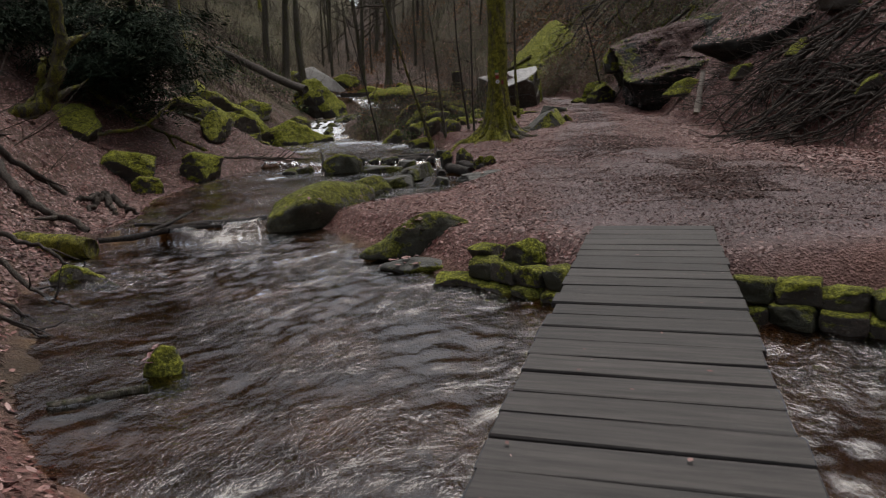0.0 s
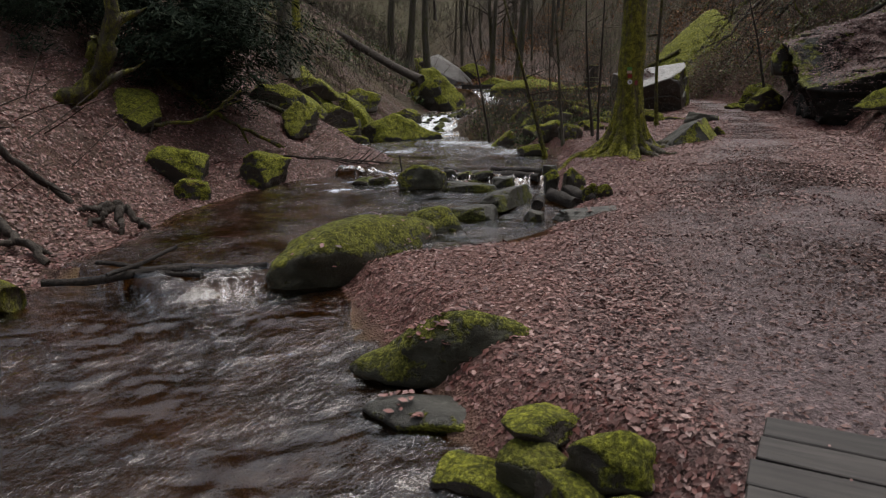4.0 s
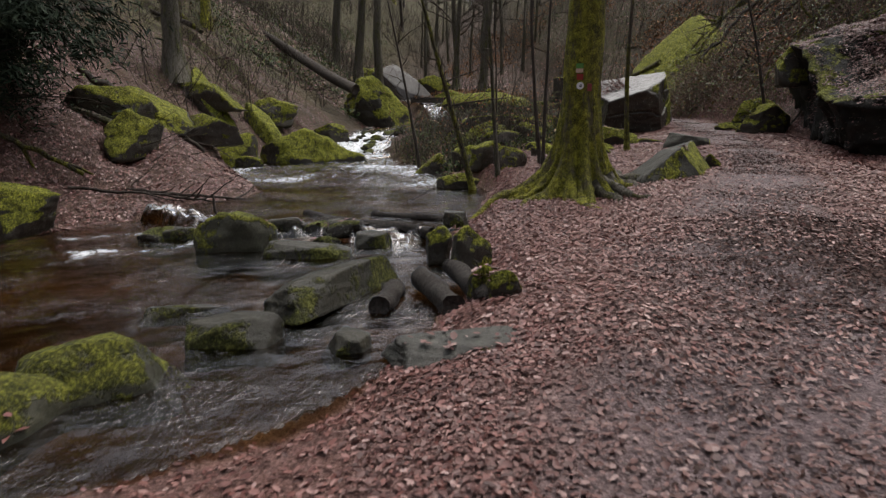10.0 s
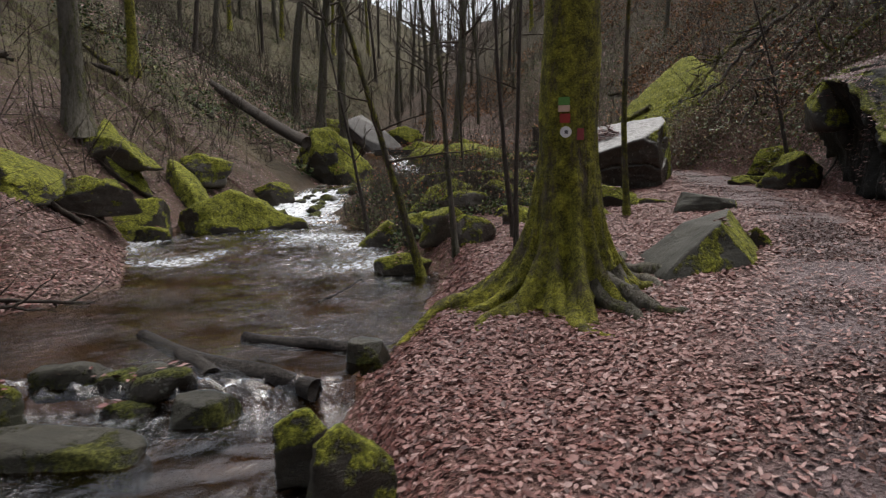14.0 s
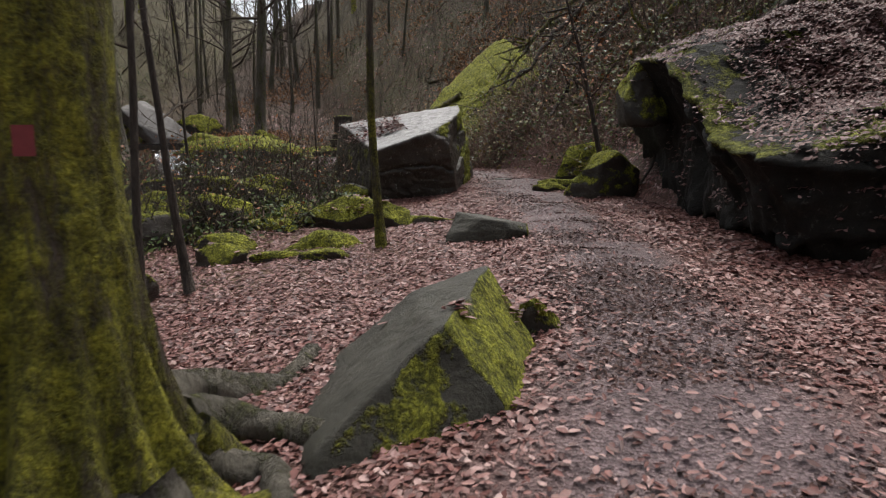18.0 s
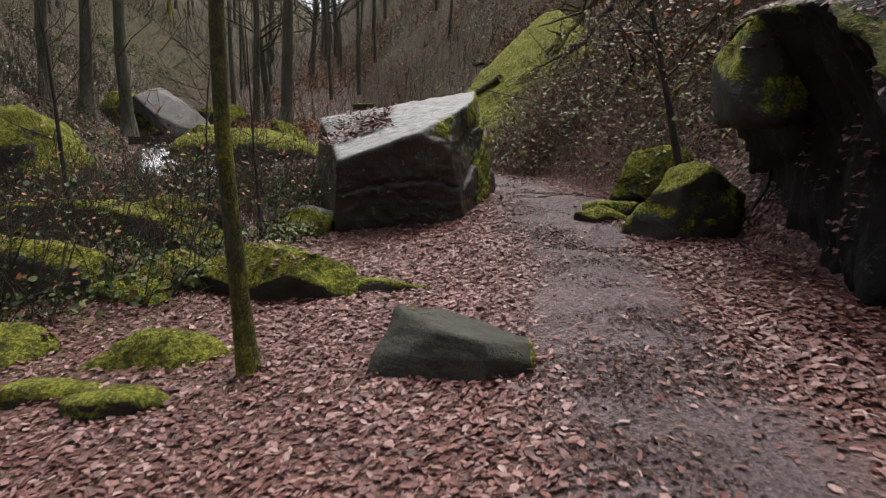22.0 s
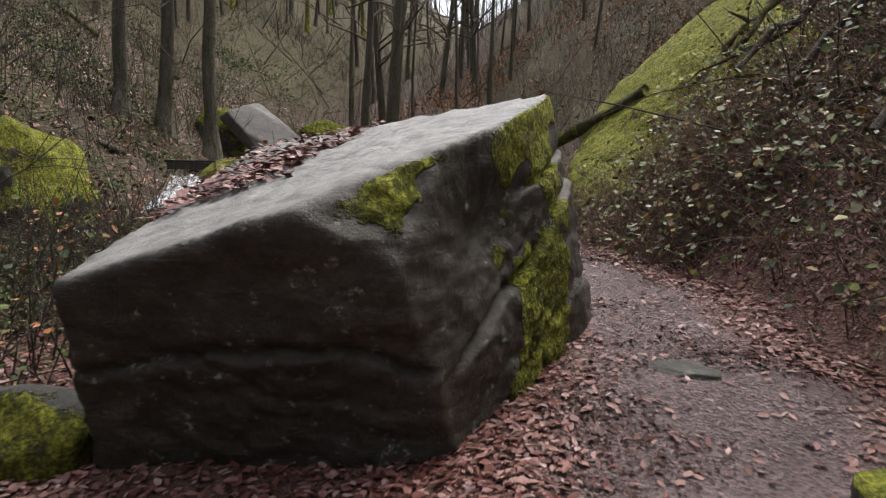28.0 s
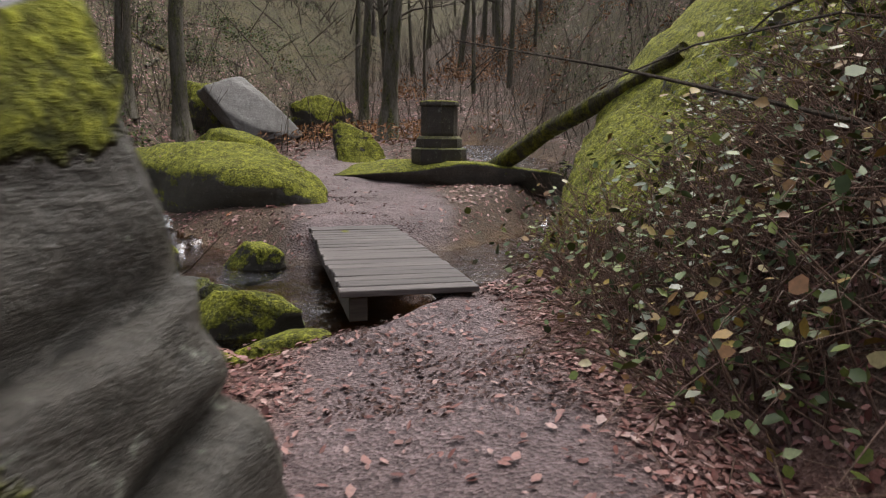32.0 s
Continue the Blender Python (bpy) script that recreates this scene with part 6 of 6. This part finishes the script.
# bent mossy tree and dead boughs on the left bank
def bough(name, pts, r0, r1, material, label, seed, category="branch", side=0):
    """A crooked dead bough through the points, with side twigs as parts."""
    pts = np.array(pts, float)
    k = np.linspace(0, len(pts) - 1, 16)
    fine = np.stack([np.interp(k, range(len(pts)), pts[:, c]) for c in range(3)], 1)
    for _ in range(2):
        fine[1:-1] = (fine[:-2] + 2 * fine[1:-1] + fine[2:]) / 4
    g = np.random.default_rng(seed)
    fine[1:-1] += g.normal(0, r0 * 0.35, (14, 3))
    v, f = tube(fine, np.linspace(r0, r1, 16), 8, 0.25, seed)
    ob = tagged(link_mesh(name, v, f, material), label, category)
    rnd = random.Random(seed)
    for _ in range(side):
        i = rnd.randint(4, 14)
        L = np.linalg.norm(pts[-1] - pts[0]) * rnd.uniform(0.15, 0.4)
        d = (fine[i] - fine[i - 1]) / np.linalg.norm(fine[i] - fine[i - 1]) + np.array((rnd.gauss(0, 0.6), rnd.gauss(0, 0.6), rnd.gauss(0.2, 0.5)))
        t = wander(fine[i], d, L, 6, rnd, 0.3)
        v, f = tube(t, np.linspace(r1 * 0.9 + r0 * 0.15, 0.004, 6), 5)
        part("side_twig", v, f, material, ob)
    return ob


def along(*xyh):
    """Points given by place and height above the ground."""
    return [(x, y, on(x, y)[2] + h) for x, y, h in xyh]


bough("bent_tree", along((-9.5, 15.3, -0.1), (-9.1, 15.4, 0.45), (-8.6, 15.5, 1.2), (-8.3, 15.6, 2.2), (-8.45, 15.6, 3.8)), 0.19, 0.12, BARK_MOSS, "bent mossy tree leaning over the bank", 61, "tree", 4)
bough("bent_tree", along((-9.4, 15.5, 0.1), (-8.95, 15.5, 0.9), (-8.85, 15.6, 1.7)), 0.1, 0.07, BARK_MOSS, "short mossy stem beside the bent tree", 62, "tree")
bough("dead_branch", along((-8.4, 16.6, 0.35), (-7.5, 16.9, 0.95), (-6.6, 17.1, 1.75)), 0.045, 0.025, BARK_MOSS, "pale dead branch sticking out of the bank", 63, side=2)
bough("dead_branch", along((-7.5, 11.1, 0.12), (-6.3, 10.25, 0.14), (-5.4, 9.95, 0.03)), 0.08, 0.05, BARK_DARK, "dark fallen branch on the leafy bank", 64, side=2)
bough("dead_branch", along((-9.5, 18.5, 0.4), (-8.0, 18.8, 0.35), (-6.8, 19.3, 0.15)), 0.06, 0.04, BARK_MOSS, "mossy fallen branch across the bank", 65, side=3)
bough("dead_branch", along((-9.2, 22.5, 0.3), (-8.2, 23.2, 0.2), (-7.2, 24.0, 0.1)), 0.09, 0.06, BARK_DARK, "rotten dark branch on the slope", 66, side=2)
bough("dead_branch", along((-5.8, 19.0, 0.04), (-4.9, 19.3, 0.08), (-4.0, 19.9, 0.05)), 0.03, 0.02, BARK_DARK, "thin dark branch stranded on the shore", 67, side=5)
bough("dead_branch", along((-6.4, 18.4, 0.06), (-5.2, 19.0, 0.1), (-4.2, 19.5, 0.03)), 0.025, 0.015, BARK_DARK, "thin dark branch stranded on the shore", 68, side=5)
bough("dead_branch", [(-1.3, 20.2, 0.18), (-1.1, 20.5, 0.27), (-0.95, 20.8, 0.36)], 0.018, 0.008, BARK_DARK, "thin stick poking out of the pool", 69, side=2)
bough("dead_branch", [(-3.1, 16.9, 0.05), (-3.05, 16.9, 0.3), (-3.1, 16.92, 0.62)], 0.022, 0.014, BARK_DARK, "upright dead stick in the stream", 70)
bough("dead_branch", [(-3.4, 29.6, 0.35), (-3.2, 31.0, 0.75), (-3.0, 32.2, 1.1)], 0.06, 0.04, PALE, "pale bare branch beside the cascade", 71, side=1)
for i, (dx, dy) in enumerate(((0.35, -0.5), (-0.3, -0.55), (0.6, 0.0), (0.0, -0.7), (-0.5, -0.1))):
    bough("stump_root", along((-6.35, 12.5, 0.4), (-6.35 + dx * 0.5, 12.5 + dy * 0.5, 0.25), (-6.35 + dx, 12.5 + dy, 0.0)), 0.07, 0.03, BARK_DARK, "dark root of a rotten stump on the bank", 600 + i, "root")
bough("dead_branch", along((-8.6, 11.6, 0.2), (-7.7, 11.8, 0.2), (-6.9, 12.2, 0.08)), 0.075, 0.05, BARK_DARK, "dark branch lying down the bank", 610, side=2)
for i, pts in enumerate((((-5.0, 7.3, 0.25), (-4.5, 7.0, 0.12), (-3.9, 6.8, 0.0)), ((-5.2, 6.6, 0.2), (-4.6, 6.3, 0.18), (-4.0, 6.2, 0.02)), ((-4.9, 5.7, 0.3), (-4.2, 5.6, 0.15), (-3.6, 5.7, 0.0)), ((-5.6, 8.3, 0.2), (-5.0, 8.2, 0.2), (-4.5, 8.0, 0.0)))):
    bough("dead_branch", along(*pts), 0.035, 0.012, BARK_DARK, "dark twiggy branch at the water's edge", 650 + i, side=5)
rock("boulder", (-4.35, 7.6), (0.5, 0.35, 0.3), 20, 655, STONE, "mossy stone at the water's edge")
# piled boughs on the right slope
rnd = random.Random(90)
for i in range(70):
    x, y = rnd.uniform(8.0, 9.8), rnd.uniform(13.0, 16.4)
    L, a = rnd.uniform(1.0, 2.6), rnd.uniform(-1.3, 0.1)
    bough("dead_branch", along((x, y, 0.1 + 0.3 * rnd.random()), (x - L * 0.5 * math.cos(a), y - L * 0.5 * math.sin(a), 0.15 + 0.3 * rnd.random()), (x - L * math.cos(a), y - L * math.sin(a), 0.06)), rnd.uniform(0.02, 0.05), 0.012, BARK_DARK, "dead branch in a brushwood pile", 500 + i, side=4)
for i in range(46):
    x, y = rnd.uniform(7.0, 11), rnd.uniform(26, 44)
    L = rnd.uniform(1.5, 4.5)
    bough("dead_branch", along((x + 0.8 * L, y + rnd.uniform(-0.5, 2.0), 0.3), (x + 0.4 * L, y + rnd.uniform(-0.4, 0.8), 0.35), (x - 0.3, y - 0.2, 0.12)), rnd.uniform(0.03, 0.085), 0.02, (BARK_MOSS, BARK_DARK, BARK_MOSS)[i % 3], "fallen mossy bough lying down the slope", 560 + i, side=4)

for i, (x0, y0, h0, x1, y1, h1) in enumerate(((9.0, 36.2, 0.9, 5.9, 35.0, 0.9), (8.8, 37.8, 1.2, 6.0, 36.6, 1.1), (9.5, 35.0, 0.6, 6.2, 34.0, 0.5), (8.4, 39.5, 1.4, 6.1, 38.0, 1.2), (9.0, 33.2, 0.5, 6.4, 32.0, 0.4), (9.4, 31.0, 0.5, 6.8, 30.4, 0.3))):
    bough("dead_branch", along((x0, y0, h0), ((x0 + x1) / 2, (y0 + y1) / 2 + 0.3, (h0 + h1) / 2 + 0.15), (x1, y1, h1)), 0.09, 0.035, (BARK_DARK, BARK_MOSS)[i % 2], "crooked dead bough lying over the brambles", 640 + i, side=6)
# withered bracken on the far slope
BRACKEN = leaf_mat("withered_bracken", [(0.0, (0.1, 0.052, 0.024)), (0.5, (0.24, 0.115, 0.05)), (1.0, (0.4, 0.21, 0.1))], 0.7, 0.15)
p, g = spots(14000, -8, 20, 40, 85, 47, lambda x, y, g: (right_of_foot(x, y, 0.3) | (y > 50)) & (fbm(x * 0.3, y * 0.3, 91) > -0.05))
lp = p[g.integers(0, len(p), 28000)] + g.normal(0, 1, (28000, 3)) * (0.3, 0.3, 0) + np.stack([np.zeros(28000), np.zeros(28000), g.uniform(0.02, 0.6, 28000)], 1)
leaves("bracken", lp, np.tile((0, -0.4, 0.8), (len(lp), 1)), 0.2, 48, BRACKEN, 0.7, "withered brown bracken on the slope", "bracken", LEAF * (1, 0.6, 1))
# thin shrubs with a few clinging leaves on the bank beside the great rock
p, g = spots(1700, -4.0, 1.9, 25.0, 35.0, 49, lambda x, y, g: x < 1.9 - 0.5 * np.clip(27 - y, 0, 4))
w = np.stack([g.normal(0.1, 0.35, len(p)), g.normal(0, 0.35, len(p)), np.full(len(p), 1.0)], 1)
_, shrub = twigs("shrub_stems", p, w, g.uniform(0.5, 1.6, len(p)), 0.008, TWIG, "thin bare shrubs on the bank", "shrub", 50, n=5, bend=1.0, lift=0.0)
ends = shrub.mean(2)
_, _ = twigs("shrub_stems", np.repeat(ends[:, 2], 2, 0), g.normal(0, 1, (2 * len(p), 3)) * (1, 1, 0.5) + (0, 0, 0.3), g.uniform(0.2, 0.7, 2 * len(p)), 0.004, TWIG, "thin bare side twigs of the shrubs", "shrub", 51)
lp = ends[g.integers(0, len(p), 1500), g.integers(2, 5, 1500)] + g.normal(0, 0.05, (1500, 3))
more = ends[g.integers(0, len(p), 5000), g.integers(0, 4, 5000)] + g.normal(0, 0.08, (5000, 3))
leaves("shrub_leaves", more, np.tile((0, -0.3, 0.9), (5000, 1)), 0.055, 53, FERN, 0.6, "small green leaves of ivy and bramble on the shrubs", "leaves", OVAL)
leaves("shrub_leaves", lp, np.tile((0, -0.3, 0.9), (1500, 1)), 0.055, 52, ORANGE, 0.6, "withered leaves clinging to the shrubs", "leaves")

# russet leaves still hanging on a young beech above the path
g = np.random.default_rng(71)
hang = np.array((6.2, 28.3, 3.0)) + np.stack([g.normal(0, 0.55, 420), g.normal(0, 0.5, 420), 0.3 * np.round(g.uniform(0, 5, 420)) + g.normal(0, 0.06, 420)], 1)
leaves("hanging_leaves", hang, np.tile((0, 0, 1.0), (420, 1)), 0.06, 72, ORANGE, 0.4, "orange withered leaves hanging on thin twigs", "leaves", OVAL)


# dark leaf crumbs and pebbles trodden into the path
def crumbs(count, seed, size, material, label, category, low):
    g = np.random.default_rng(seed)
    y = g.uniform(6, 40, count)
    l, r = np.interp(y, *PATH_L), np.interp(y, *PATH_R)
    x = l - 0.2 + (r - l + 0.4) * g.uniform(0, 1, count)
    d, lv, h, f = stream_field(x, y)
    keep = (d > h + 0.3) & (fbm(x * 0.7, y * 1.6, 93) > low + 0.55 * step01(17, 23, y) + g.uniform(-0.35, 0.35, count))
    x, y = x[keep], y[keep]
    p = np.stack([x, y, land(x, y) + 0.006], 1)
    return leaves("leaf_crumbs", p, slope_normal(x, y), size, seed, material, 0.3, label, category)


DARK_LITTER = leaf_mat("dark_wet_leaf_crumbs", [(0.0, (0.02, 0.01, 0.008)), (0.6, (0.07, 0.035, 0.028)), (1.0, (0.13, 0.07, 0.058))], 0.7, 0.15)
PEBBLE = leaf_mat("path_grit", [(0.0, (0.05, 0.04, 0.037)), (0.7, (0.17, 0.12, 0.112)), (1.0, (0.28, 0.21, 0.195))], 0.6, 0.2)
crumbs(80000, 95, 0.034, DARK_LITTER, "dark wet leaf crumbs trodden into the path", "fallen leaves", -0.25)
crumbs(26000, 96, 0.02, PEBBLE, "small grit and pebbles on the path", "gravel", -0.6)
# a wet, dark drift of leaves on the outer side of the path
g = np.random.default_rng(97)
x, y = g.normal(4.5, 0.9, 42000), g.uniform(8.2, 17, 42000)
keep = fbm(x * 0.9, y * 0.5, 99) + g.uniform(-0.3, 0.3, 42000) > -0.1
x, y = x[keep], y[keep]
leaves("leaf_crumbs", np.stack([x, y, land(x, y) + 0.01], 1), slope_normal(x, y), 0.05, 98, DARK_LITTER, 0.25, "dark wet leaves drifted along the side of the path", "fallen leaves")


# long bramble canes arching down the slope
g = np.random.default_rng(305)
y = g.uniform(30.5, 38.5, 260)
x = np.interp(y, *FOOT_R) + 0.7 + g.uniform(0.0, 2.0, 260)
cane = np.stack([x, y, land(x, y)], 1)
way = np.stack([g.normal(-0.3, 0.5, 260), g.normal(-0.2, 0.7, 260), g.uniform(0.3, 0.8, 260)], 1)
twigs("bramble_canes", cane, way, g.uniform(0.6, 1.3, 260), 0.01, STEM, "long brown bramble canes bent towards the path", "bramble", 306, n=8, bend=1.2, lift=-1.4)
